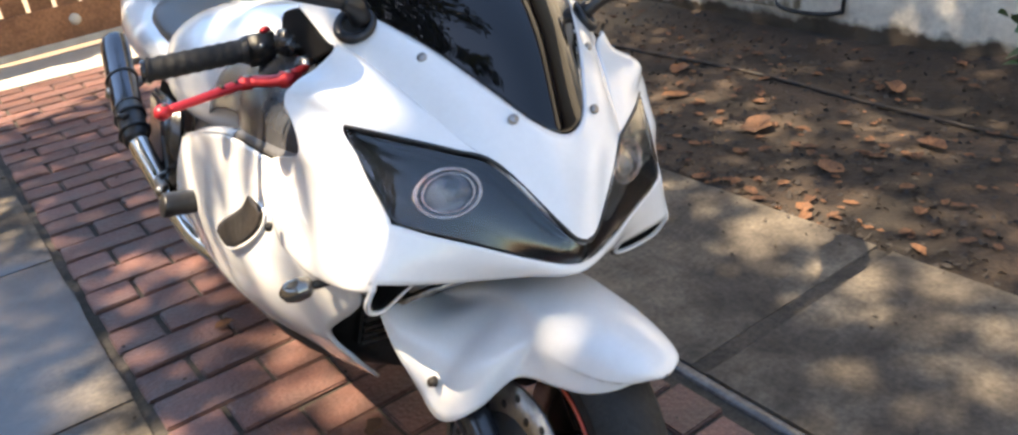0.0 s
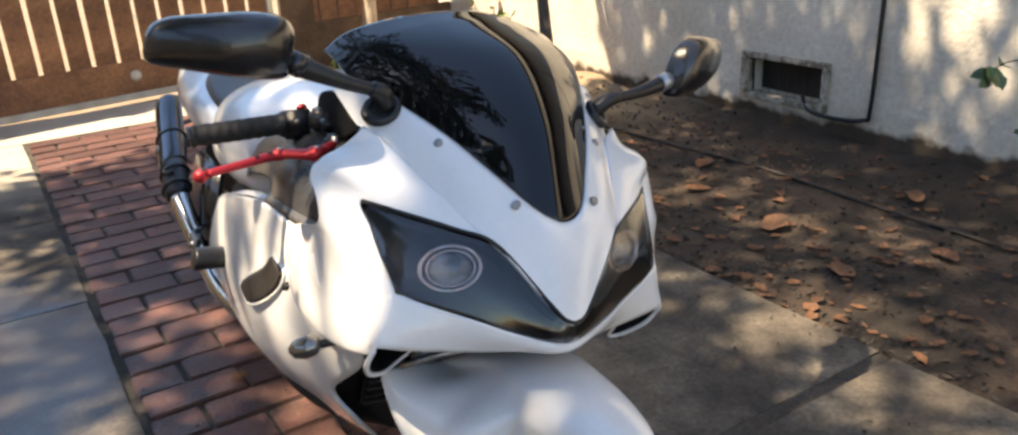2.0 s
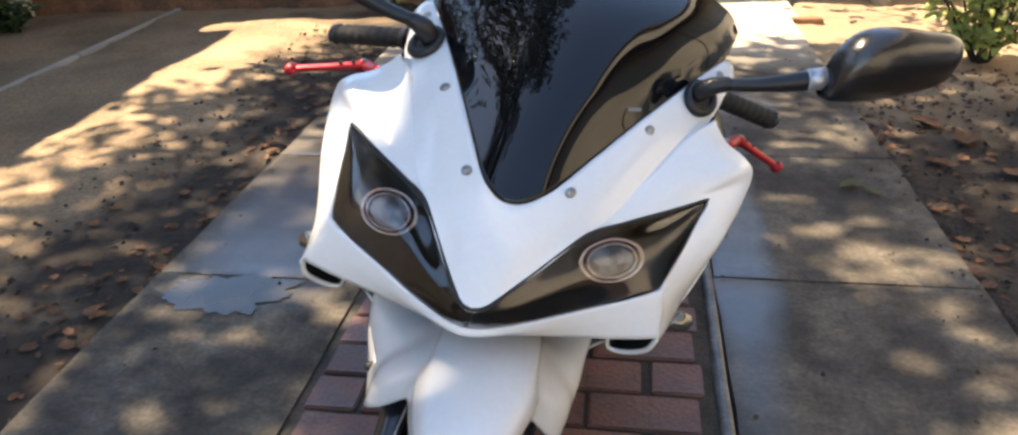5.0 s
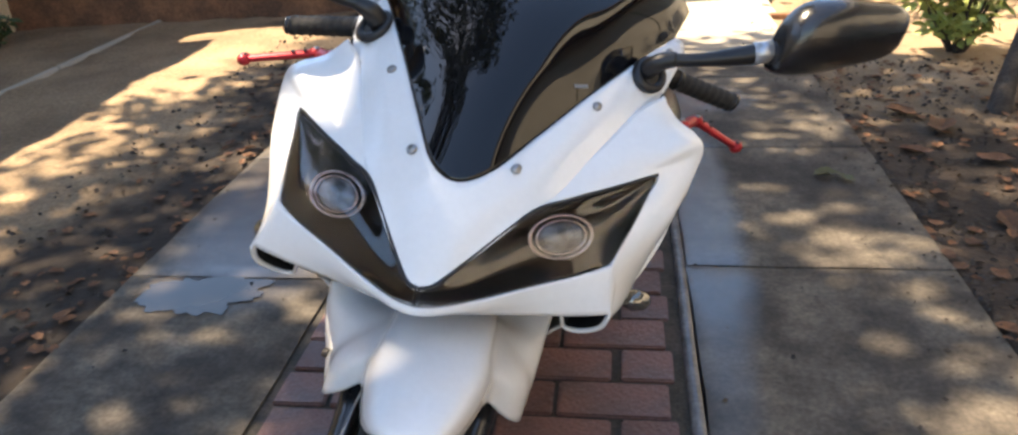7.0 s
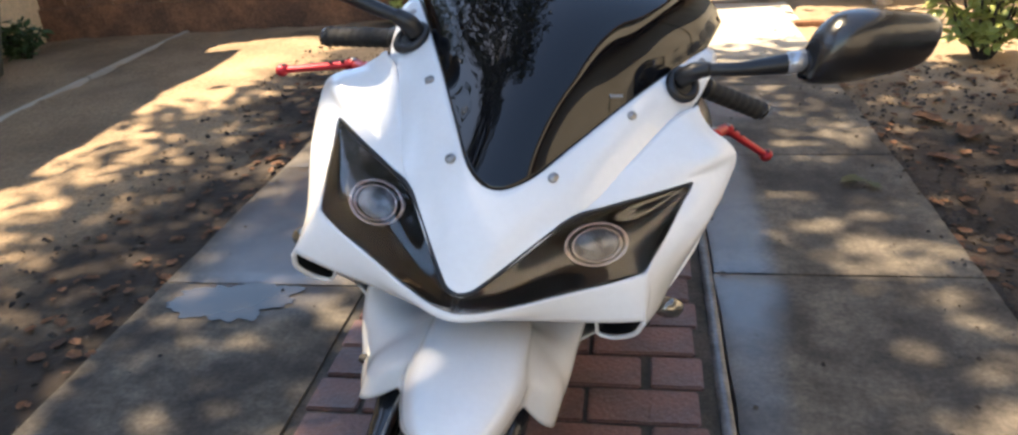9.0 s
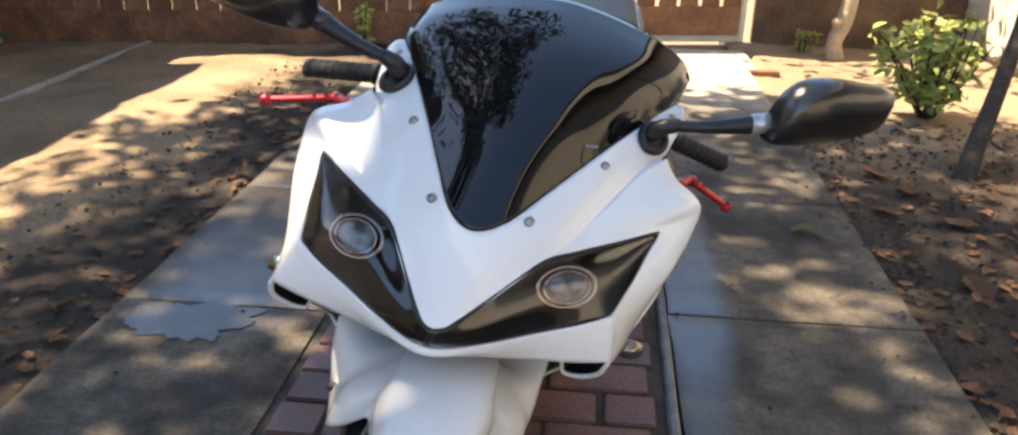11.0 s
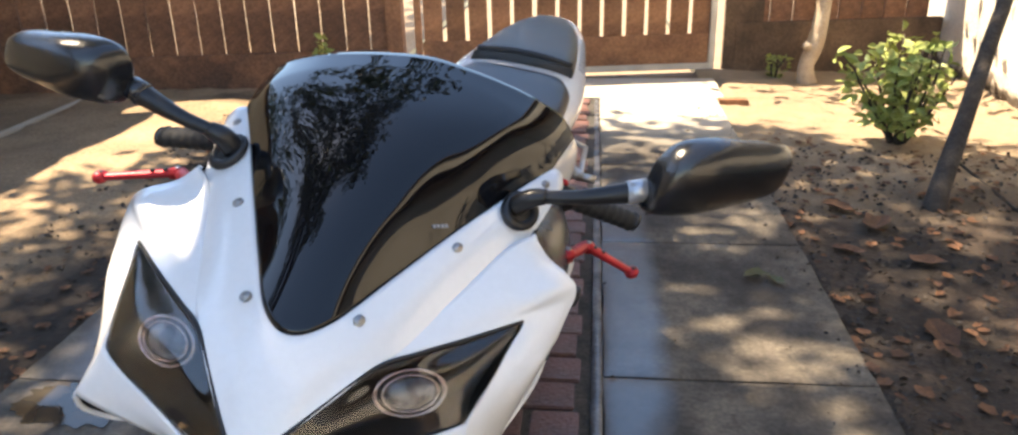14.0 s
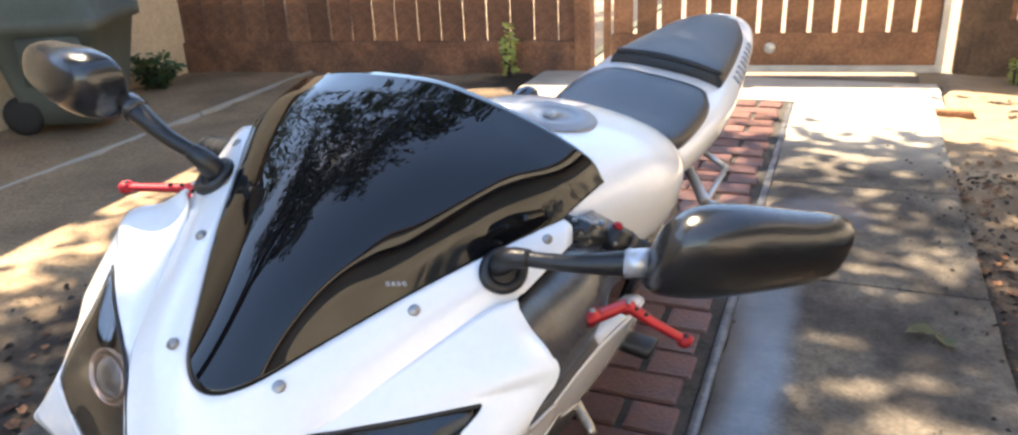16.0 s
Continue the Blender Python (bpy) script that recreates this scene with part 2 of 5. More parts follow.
def second_tone(m, axis, a, b, colour, other, amp=1.6, grain_at=2.6):
    """Mixes in sunlit, dirty or watered tones past a ragged line across one axis."""
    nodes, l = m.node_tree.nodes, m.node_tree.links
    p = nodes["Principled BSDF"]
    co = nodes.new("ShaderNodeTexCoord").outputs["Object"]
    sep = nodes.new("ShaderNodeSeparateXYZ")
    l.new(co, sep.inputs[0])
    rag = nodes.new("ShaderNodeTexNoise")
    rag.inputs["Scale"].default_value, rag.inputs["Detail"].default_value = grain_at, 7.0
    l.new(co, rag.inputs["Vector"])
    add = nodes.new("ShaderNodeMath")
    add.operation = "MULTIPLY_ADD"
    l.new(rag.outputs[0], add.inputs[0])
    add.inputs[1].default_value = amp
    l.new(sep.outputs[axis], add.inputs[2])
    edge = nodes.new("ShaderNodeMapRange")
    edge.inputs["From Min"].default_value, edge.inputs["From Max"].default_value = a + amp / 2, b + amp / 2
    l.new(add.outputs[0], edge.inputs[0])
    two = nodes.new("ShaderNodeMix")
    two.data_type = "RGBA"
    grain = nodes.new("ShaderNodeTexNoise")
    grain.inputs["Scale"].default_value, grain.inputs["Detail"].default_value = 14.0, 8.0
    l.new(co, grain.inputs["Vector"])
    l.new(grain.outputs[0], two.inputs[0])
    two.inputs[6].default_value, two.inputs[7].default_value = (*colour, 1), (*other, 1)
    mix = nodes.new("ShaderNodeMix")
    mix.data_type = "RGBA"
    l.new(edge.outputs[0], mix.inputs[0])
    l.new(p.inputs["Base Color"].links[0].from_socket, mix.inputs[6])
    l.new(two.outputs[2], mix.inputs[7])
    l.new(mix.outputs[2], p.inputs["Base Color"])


# soil paled at the back: sunlight, with some dryness, put into its colour
second_tone(SOIL, "Y", 1.55, 2.35, (0.36, 0.27, 0.175), (0.20, 0.14, 0.085))
# sunlight painted in: slabs turn pale where the crown opens towards the gate
second_tone(CONCRETE, "Y", 2.20, 2.75, (0.50, 0.45, 0.37), (0.38, 0.34, 0.27), 0.6)
second_tone(STUCCO, "Z", 0.030, -0.005, (0.10, 0.075, 0.052), (0.045, 0.034, 0.025), 0.13, 11.0)
second_tone(YARD, "X", -1.50, -1.16, (0.055, 0.040, 0.028), (0.022, 0.016, 0.012))


# ---- mesh helpers ----
def mesh(name, verts, faces, mat, parent=None, smooth=True, label=""):
    me = bpy.data.meshes.new(name)
    me.from_pydata([tuple(v) for v in verts], [], faces)
    me.materials.append(mat)
    if smooth:
        me.polygons.foreach_set("use_smooth", [True] * len(me.polygons))
    me.update()
    ob = new(name, me)
    ob.parent = parent
    if label:
        ob["label"] = label
    return ob


def thing(name, label, category, m=None, group="", kind=""):
    e = new(name)
    e.empty_display_size = 0.1
    if m is not None:
        e.matrix_basis = m
    return tagged(e, label, category, group, kind)


def curve(points, n):
    """n points on a smooth line through the given ones."""
    p = [Vector(q) for q in points]
    if len(p) == 2:
        return [p[0].lerp(p[1], i / (n - 1)) for i in range(n)]
    p = [2 * p[0] - p[1]] + p + [2 * p[-1] - p[-2]]
    k, out = len(p) - 3, []
    for i in range(n):
        u = min(i / (n - 1) * k, k - 1e-6)
        j, t = int(u), u - int(u)
        a, b, c, d = p[j : j + 4]
        out.append(0.5 * (2 * b + (c - a) * t + (2 * a - 5 * b + 4 * c - d) * t * t + (3 * b - a - 3 * c + d) * t**3))
    return out


def sheet(rows, nu, nv):
    """A fine grid of points (nv rows of nu) that passes smoothly through a coarse one."""
    fine = [curve(r, nu) for r in rows]
    cols = [curve([r[i] for r in fine], nv) for i in range(nu)]
    return [[cols[i][j] for i in range(nu)] for j in range(nv)]


def quads(nu, nv, close=False, base=0):
    w = nu if close else nu - 1
    return [(base + j * nu + i, base + j * nu + (i + 1) % nu, base + (j + 1) * nu + (i + 1) % nu, base + (j + 1) * nu + i) for j in range(nv - 1) for i in range(w)]


def shell(rows, nu, nv, thick=0.0):
    """Points and faces of a smooth sheet, with a back and an edge where thick is given."""
    g = sheet(rows, nu, nv)
    v = [p for r in g for p in r]
    f = quads(nu, nv)
    if thick:
        nrm = []
        for j in range(nv):
            for i in range(nu):
                a = g[j][min(i + 1, nu - 1)] - g[j][max(i - 1, 0)]
                b = g[min(j + 1, nv - 1)][i] - g[max(j - 1, 0)][i]
                q = a.cross(b)
                nrm.append(q.normalized() if q.length > 1e-9 else (nrm[-1] if nrm else Vector((0, 0, 1))))
        k = len(v)
        v += [p - q * thick for p, q in zip(v, nrm)]
        f += [tuple(reversed([i + k for i in q])) for q in quads(nu, nv)]
        rim = [i for i in range(nu)] + [j * nu + nu - 1 for j in range(1, nv)] + [(nv - 1) * nu + i for i in range(nu - 2, -1, -1)] + [j * nu for j in range(nv - 2, 0, -1)]
        f += [(rim[(i + 1) % len(rim)], rim[i], rim[i] + k, rim[(i + 1) % len(rim)] + k) for i in range(len(rim))]
    return v, f


def mirror(vf):
    v, f = vf
    return [Vector((-p[0], p[1], p[2])) for p in v], [tuple(reversed(q)) for q in f]


def tube(points, radii, seg=12, n=None, flat=1.0):
    """A round bar along a smooth line; radii one or one for each point; closed ends."""
    pts = curve(points, n or max(2, 6 * (len(points) - 1))) if len(points) > 2 or n else [Vector(q) for q in points]
    if isinstance(radii, (int, float)):
        radii = [radii] * len(points)
    rr = [np.interp(i / (len(pts) - 1) * (len(radii) - 1), range(len(radii)), radii) for i in range(len(pts))]
    v, f, up = [], [], None
    for i, p in enumerate(pts):
        d = (pts[min(i + 1, len(pts) - 1)] - pts[max(i - 1, 0)]).normalized()
        if up is None:
            up = Vector((0, 0, 1)) if abs(d.z) < 0.9 else Vector((0, 1, 0))
        a = d.cross(up).normalized()
        up = a.cross(d).normalized()
        v += [p + (a * math.cos(t) + up * math.sin(t) * flat) * rr[i] for t in (2 * math.pi * k / seg for k in range(seg))]
    f = quads(seg, len(pts), True)
    f += [tuple(reversed(range(seg))), tuple((len(pts) - 1) * seg + k for k in range(seg))]
    return v, f


def ring(centre, axis, radius, thick, seg=40, sides=10):
    q = Vector(axis).normalized().to_track_quat("Z", "Y")
    v = []
    for i in range(seg):
        a = 2 * math.pi * i / seg
        for k in range(sides):
            b = 2 * math.pi * k / sides
            v.append(Vector(centre) + q @ Vector(((radius + thick * math.cos(b)) * math.cos(a), (radius + thick * math.cos(b)) * math.sin(a), thick * math.sin(b))))
    return v, [(i * sides + k, ((i + 1) % seg) * sides + k, ((i + 1) % seg) * sides + (k + 1) % sides, i * sides + (k + 1) % sides) for i in range(seg) for k in range(sides)]


def dome(centre, axis, radius, high, seg=28, rings=6, under=0.0):
    q = Vector(axis).normalized().to_track_quat("Z", "Y")
    v = [Vector(centre) + q @ Vector((0, 0, high))]
    for j in range(1, rings + 1):
        a = math.pi / 2 * j / rings
        v += [Vector(centre) + q @ Vector((radius * math.sin(a) * math.cos(t), radius * math.sin(a) * math.sin(t), high * math.cos(a) - (under if j == rings else 0))) for t in (2 * math.pi * k / seg for k in range(seg))]
    f = [(0, 1 + k, 1 + (k + 1) % seg) for k in range(seg)]
    f += [(1 + j * seg + k, 1 + (j + 1) * seg + k, 1 + (j + 1) * seg + (k + 1) % seg, 1 + j * seg + (k + 1) % seg) for j in range(rings - 1) for k in range(seg)]
    return v, f


def lathe(centre, axis, profile, seg=40):
    """Profile rows of (radius, along the axis)."""
    q = Vector(axis).normalized().to_track_quat("Z", "Y")
    v = [Vector(centre) + q @ Vector((r * math.cos(t), r * math.sin(t), h)) for r, h in profile for t in (2 * math.pi * k / seg for k in range(seg))]
    return v, quads(seg, len(profile), True)


def join(*parts):
    v, f = [], []
    for pv, pf in parts:
        k = len(v)
        v += list(pv)
        f += [tuple(i + k for i in q) for q in pf]
    return v, f


def box(x0, x1, y0, y1, z0, z1, bevel=0.0):
    bm = bmesh.new()
    bmesh.ops.create_cube(bm, size=1)
    for w in bm.verts:
        w.co = ((x0 + x1) / 2 + w.co.x * (x1 - x0), (y0 + y1) / 2 + w.co.y * (y1 - y0), (z0 + z1) / 2 + w.co.z * (z1 - z0))
    if bevel:
        bmesh.ops.bevel(bm, geom=bm.edges[:], offset=bevel, segments=2, affect="EDGES")
    bm.verts.index_update()
    out = [w.co.copy() for w in bm.verts], [tuple(w.index for w in q.verts) for q in bm.faces]
    bm.free()
    return out


def obox(c, d, size, bevel=0.0):
    """A bevelled block centred on c, its length along d, level as far as that allows."""
    ax = Vector(d).normalized()
    dep = Vector((0, 0, 1)).cross(ax).normalized()
    up = ax.cross(dep)
    v, f = box(-size[0] / 2, size[0] / 2, -size[1] / 2, size[1] / 2, -size[2] / 2, size[2] / 2, bevel)
    return [Vector(c) + ax * p[0] + dep * p[1] + up * p[2] for p in v], f


def hull(sections, seg=36, power=2.6):
    """A closed body through sections of (y, half width, top, bottom, middle x)."""
    rows = []
    for y, hw, top, bot, *mx in sections:
        c, h = (top + bot) / 2, (top - bot) / 2
        r = []
        for k in range(seg):
            a = 2 * math.pi * k / seg
            ca, sa = math.cos(a), math.sin(a)
            r.append(((mx[0] if mx else 0) + hw * math.copysign(abs(ca) ** (2 / power), ca), y, c + h * math.copysign(abs(sa) ** (2 / power), sa)))
        rows.append(r)
    n = 5 * (len(rows) - 1) + 1
    cols = [curve([r[k] for r in rows], n) for k in range(seg)]
    v = [cols[k][j] for j in range(n) for k in range(seg)]
    f = [tuple(reversed(q)) for q in quads(seg, n, True)]
    return v, f + [tuple(range(seg)), tuple(reversed([(n - 1) * seg + k for k in range(seg)]))]


# ---- ground ----
X1, X2, X3, X4 = -0.918, -0.398, 0.399, 1.026
WALL_X = 2.475


def fence_y(x):
    return 3.84 + 0.165 * x


def ease(v, a, b):
    t = min(max((v - a) / (b - a), 0), 1)
    return t * t * (3 - 2 * t)


def land(x, y):
    """Height of the bare ground."""
    z = -0.015 - 0.035 * max(0.0, min(x, WALL_X) - X4)
    z += 0.018 * noise.noise((x * 2.2, y * 2.2, 0.3)) + 0.009 * noise.noise((x * 9, y * 9, 1.7)) + 0.007 * noise.noise((x * 21, y * 21, 4.1))
    z += (0.028 + 0.030 * noise.noise((y * 3.3, 7.0, 0.2)) + 0.016 * noise.noise((y * 14, 3.0, 0.6))) * ease(x, WALL_X - 0.22, WALL_X)
    if X1 - 0.25 < x < X4 + 0.25:
        z = min(z, -0.012) if X1 < x < X4 else z
    return z


def ground_sheet(name, xs, ys, mat, label):
    v = [(x, y, land(x, y) if not (X1 - 0.01 < x < X4 + 0.01 and y < 3.7 or X1 - 0.10 < x < X4 + 0.06 and 3.2 < y < 3.72) else -0.06) for y in ys for x in xs]
    ob = mesh(name, v, quads(len(xs), len(ys)), mat)
    return tagged(ob, label, "ground", kind="structure")


def steps(a, b, d):
    n = max(1, round((b - a) / d))
    return [a + (b - a) * i / n for i in range(n + 1)]


ys_fine = [-60, -20, -8] + steps(-4, 5.4, 0.07) + [8, 20, 60]
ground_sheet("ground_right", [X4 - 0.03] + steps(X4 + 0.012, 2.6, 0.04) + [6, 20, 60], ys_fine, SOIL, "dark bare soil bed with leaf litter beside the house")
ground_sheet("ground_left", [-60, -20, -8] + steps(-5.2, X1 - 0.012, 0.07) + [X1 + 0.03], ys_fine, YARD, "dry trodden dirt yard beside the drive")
gm = mesh("ground_middle", [(X1 + 0.03, -60, -0.06), (X4 - 0.03, -60, -0.06), (X4 - 0.03, 60, -0.06), (X1 + 0.03, 60, -0.06)], [(0, 1, 2, 3)], SOIL)
tagged(gm, "soil base under the drive strips", "ground", kind="structure")
mort = mesh("ground_joint_bed", [(X2, -6, -0.009), (X3, -6, -0.009), (X3, 3.22, -0.009), (X2, 3.22, -0.009)], [(0, 1, 2, 3)], MORTAR)
tagged(mort, "dark mossy mortar bed between the bricks", "mortar", kind="structure")


def slab_piece(x0, x1, y0, y1, top, seed):
    """A concrete slab with worn, slightly uneven edges."""
    rnd = random.Random(seed)
    xs = [x0, x0 + 0.012] + steps(x0 + 0.06, x1 - 0.06, 0.08) + [x1 - 0.012, x1]
    ys = [y0, y0 + 0.01] + steps(y0 + 0.06, y1 - 0.06, 0.1) + [y1 - 0.01, y1]
    v = []
    for j, y in enumerate(ys):
        for i, x in enumerate(xs):
            edge = i in (0, len(xs) - 1) or j in (0, len(ys) - 1)
            w = 0.006 * noise.noise((x * 7, y * 7, seed)) if i in (0, 1, len(xs) - 2, len(xs) - 1) else 0
            v.append((x + w, y, top - (0.002 if edge else 0) + 0.002 * noise.noise((x * 5, y * 5, seed + 0.5))))
    nu, nv = len(xs), len(ys)
    f = quads(nu, nv)
    rim = list(range(nu)) + [j * nu + nu - 1 for j in range(1, nv)] + [(nv - 1) * nu + i for i in range(nu - 2, -1, -1)] + [j * nu for j in range(nv - 2, 0, -1)]
    k, m = len(v), len(rim)
    v += [v[i] for i in rim] + [(v[i][0], v[i][1], -0.12) for i in rim]
    f += [(k + (i + 1) % m, k + i, k + m + i, k + m + (i + 1) % m) for i in range(m)]
    return v, f


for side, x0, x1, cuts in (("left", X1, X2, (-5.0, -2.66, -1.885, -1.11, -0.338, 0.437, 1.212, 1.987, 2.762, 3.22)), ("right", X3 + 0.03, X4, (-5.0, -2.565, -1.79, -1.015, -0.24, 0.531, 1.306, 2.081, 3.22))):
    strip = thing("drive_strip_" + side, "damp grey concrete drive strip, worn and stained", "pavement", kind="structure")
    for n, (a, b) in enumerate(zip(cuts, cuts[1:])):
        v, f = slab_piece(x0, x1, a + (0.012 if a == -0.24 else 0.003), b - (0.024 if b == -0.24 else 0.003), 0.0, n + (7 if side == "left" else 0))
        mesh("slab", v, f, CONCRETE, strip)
fill_x = steps(X3 + 0.03, X4 - 0.01, 0.03)
fill = mesh("joint_fill", [(x, y, -0.005 + 0.003 * noise.noise((x * 22, y * 60, 5.0))) for y in (-0.270, -0.248, -0.226) for x in fill_x], quads(len(fill_x), 3), PACKED)
tagged(fill, "damp earth filling a wide joint between the slabs", "soil", kind="structure")
rim = []
for k in range(90):
    a = 2 * math.pi * k / 90
    r = 1.0 + 0.26 * noise.noise((math.cos(a) * 1.6, math.sin(a) * 1.6, 3.3)) + 0.30 * noise.noise((math.cos(a) * 6, math.sin(a) * 6, 1.2))
    rim.append((-0.70 + 0.155 * r * math.cos(a) + 0.02 * math.sin(a), min(0.352 + 0.088 * r * math.sin(a), 0.431), 0.0035))
puddle = mesh("puddle", [(-0.70, 0.36, 0.0035)] + rim, [(0, k + 1, (k + 1) % 90 + 1) for k in range(90)], WATER, None, False)
tagged(puddle, "shallow puddle of water on the concrete drive", "puddle", kind="structure")
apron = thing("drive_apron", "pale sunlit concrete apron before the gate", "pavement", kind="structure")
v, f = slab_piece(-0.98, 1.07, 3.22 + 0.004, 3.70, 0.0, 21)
mesh("slab", v, f, PALECONCRETE, apron)
strip_y = steps(-4.5, 3.2, 0.2)
v = [(X3 + 0.002 + d + 0.003 * noise.noise((y * 1.7, 0.4, 2.0)), y, z + 0.0015 * noise.noise((y * 3, d * 40, 1.0))) for y in strip_y for d, z in ((-0.002, -0.05), (-0.002, -0.007), (0.002, -0.003), (0.022, -0.003), (0.025, -0.008), (0.025, -0.05))]
f = quads(6, len(strip_y))
tagged(mesh("edging_strip", v, f, PIPE), "grey plastic edging strip along the bricks", "edging", kind="structure")


# ---- house wall, fence, gate ----
WT = 0.2
house = thing("wall_house", "off-white painted stucco house wall with patchy dirt at its foot", "wall", kind="structure")
VY0, VY1, VZ0, VZ1 = 1.045, 1.453, 0.068, 0.230


def wall_panel(y0, y1, z0, z1):
    ys, zs = steps(y0, y1, 0.1), steps(z0, z1, 0.1)
    v = [(WALL_X + 0.006 * noise.noise((y * 3, z * 3, 5)) + 0.02 * max(0, 1 - (z + 0.02) / 0.10) * (0.5 + noise.noise((y * 6, z * 6, 2))), y, z) for z in zs for y in ys]
    f = [tuple(reversed(q)) for q in quads(len(ys), len(zs))]
    return v, f


v, f = join(wall_panel(-7, VY0, -0.3, 2.36), wall_panel(VY1, 5.2, -0.3, 2.36), wall_panel(VY0, VY1, -0.3, VZ0), wall_panel(VY0, VY1, VZ1, 2.36),
            box(WALL_X + 0.03, WALL_X + WT, -7, VY0, -0.3, 2.36), box(WALL_X + 0.03, WALL_X + WT, VY1, 5.2, -0.3, 2.36), box(WALL_X + 0.03, WALL_X + WT, VY0, VY1, -0.3, VZ0), box(WALL_X + 0.03, WALL_X + WT, VY0, VY1, VZ1, 2.36))
mesh("wall", v, f, STUCCO, house, False)
mesh("soffit", *box(2.082, WALL_X + WT, -7, 5.2, 2.36, 2.40, 0.004), OLDWOOD, house, False)
mesh("fascia", *box(2.055, 2.080, -7, 5.2, 2.22, 2.50, 0.004), PALE, house, False)
pitch = [(2.01, 2.50), (2.01, 2.54), (3.80, 3.38), (3.80, 3.34)]
mesh("roof", [(x, y, z) for y in (-7.2, 5.3) for x, z in pitch], [(0, 1, 2, 3), (7, 6, 5, 4), (0, 4, 5, 1), (1, 5, 6, 2), (2, 6, 7, 3), (3, 7, 4, 0)], OLDWOOD, house, False)
vent = thing("wall_vent", "weathered foundation vent with a flaking painted frame in the house wall", "vent")
for a, b, c, d in ((VY0 - 0.032, VY1 + 0.032, VZ1, VZ1 + 0.026), (VY0 - 0.032, VY1 + 0.032, VZ0 - 0.026, VZ0), (VY0 - 0.032, VY0, VZ0, VZ1), (VY1, VY1 + 0.032, VZ0, VZ1)):
    mesh("frame", *box(WALL_X - 0.02, WALL_X + 0.05, a, b, c, d, 0.004), FLAKED, vent, False)
for k in range(9):
    y = VY0 + 0.02 + k * (VY1 - VY0 - 0.04) / 8
    mesh("wire", *tube([(WALL_X + 0.02, y, VZ0), (WALL_X + 0.02, y, VZ1)], 0.001, 6), DARK, vent)
mesh("backing", *box(WALL_X + 0.10, WALL_X + 0.11, VY0, VY1, VZ0, VZ1), DARK, vent, False)
cable = mesh("cable", *tube([(WALL_X - 0.010, 0.806, 2.2), (WALL_X - 0.010, 0.803, 0.5), (WALL_X - 0.010, 0.808, 0.105), (WALL_X - 0.012, 0.83, 0.052), (WALL_X - 0.012, 0.968, 0.032), (WALL_X - 0.026, 1.09, 0.048), (WALL_X + 0.03, 1.17, 0.09)], 0.0085, 8, 40), BLACK)
tagged(cable, "black cable running down the house wall into the vent", "cable")
hose_pts = [(1.875 + 0.016 * math.sin(2.3 * y), y, land(1.875, y) + 0.004) for y in steps(-1.6, 2.3, 0.5)]
hose = mesh("garden_hose", *tube(hose_pts, 0.0068, 8, 60), DUSTY)
tagged(hose, "thin dusty irrigation hose half sunk in the soil", "hose")

gate_x0, gate_x1 = -0.64, 1.11
fence = thing("fence_back", "brown weathered timber board fence across the back", "fence", kind="structure")
board_v, board_f = box(-0.066, 0.066, -0.01, 0.01, 0, 1.45, 0.003)
board_me = bpy.data.meshes.new("board")
board_me.from_pydata([tuple(p) for p in board_v], [], board_f)
board_me.materials.append(FENCEWOOD)


slat_v, slat_f = box(-0.054, 0.054, -0.009, 0.009, 0, 1.5, 0.003)
slat_me = bpy.data.meshes.new("board")
slat_me.from_pydata([tuple(p) for p in slat_v], [], slat_f)
slat_me.materials.append(WOOD)


def board(x, z, parent, turn=0.0, data=board_me):
    ob = new("board", data)
    ob.parent = parent
    ob.matrix_basis = pose(x, fence_y(x), z, 0, turn, math.degrees(math.atan(0.165)))
    return ob


rnd = random.Random(4)
x = -3.3
while x < WALL_X - 0.07:
    if not gate_x0 - 0.07 < x < gate_x1 + 0.12:
        board(x, 0.16, fence, rnd.uniform(-0.4, 0.4))
    x += 0.137


def beam(name, xa, xb, dy, z0, z1, thick, mat, parent):
    v, f = box(xa, xb, dy - thick / 2, dy + thick / 2, z0, z1, 0.004)
    mesh(name, [(p.x, p.y + fence_y(p.x), p.z) for p in v], f, mat, parent, False)


beam("kickboard", -3.3, gate_x0 - 0.09, -0.012, -0.08, 0.17, 0.04, FENCEWOOD, fence)
beam("kickboard", gate_x1 + 0.12, WALL_X, -0.012, -0.12, 0.26, 0.04, OLDWOOD, fence)
beam("rail", -3.3, gate_x0 - 0.09, -0.03, 1.2, 1.29, 0.04, FENCEWOOD, fence)
beam("post", gate_x0 - 0.16, gate_x0 - 0.07, 0, -0.1, 1.66, 0.09, WOOD, fence)
beam("post", gate_x1 + 0.05, gate_x1 + 0.28, 0.0, -0.1, 1.66, 0.05, OLDWOOD, fence)
gate = thing("gate", "slatted timber gate in a cream painted steel frame, shut", "gate")
beam("frame_bar", gate_x0, gate_x1, -0.02, -0.005, 0.030, 0.035, PALE, gate)
beam("frame_bar", gate_x0, gate_x1, -0.02, 1.53, 1.565, 0.035, PALE, gate)
beam("stile", gate_x0, gate_x0 + 0.035, -0.02, 0.030, 1.53, 0.035, WOOD, gate)
beam("frame_bar", gate_x1 - 0.035, gate_x1, -0.02, 0.030, 1.53, 0.035, PALE, gate)
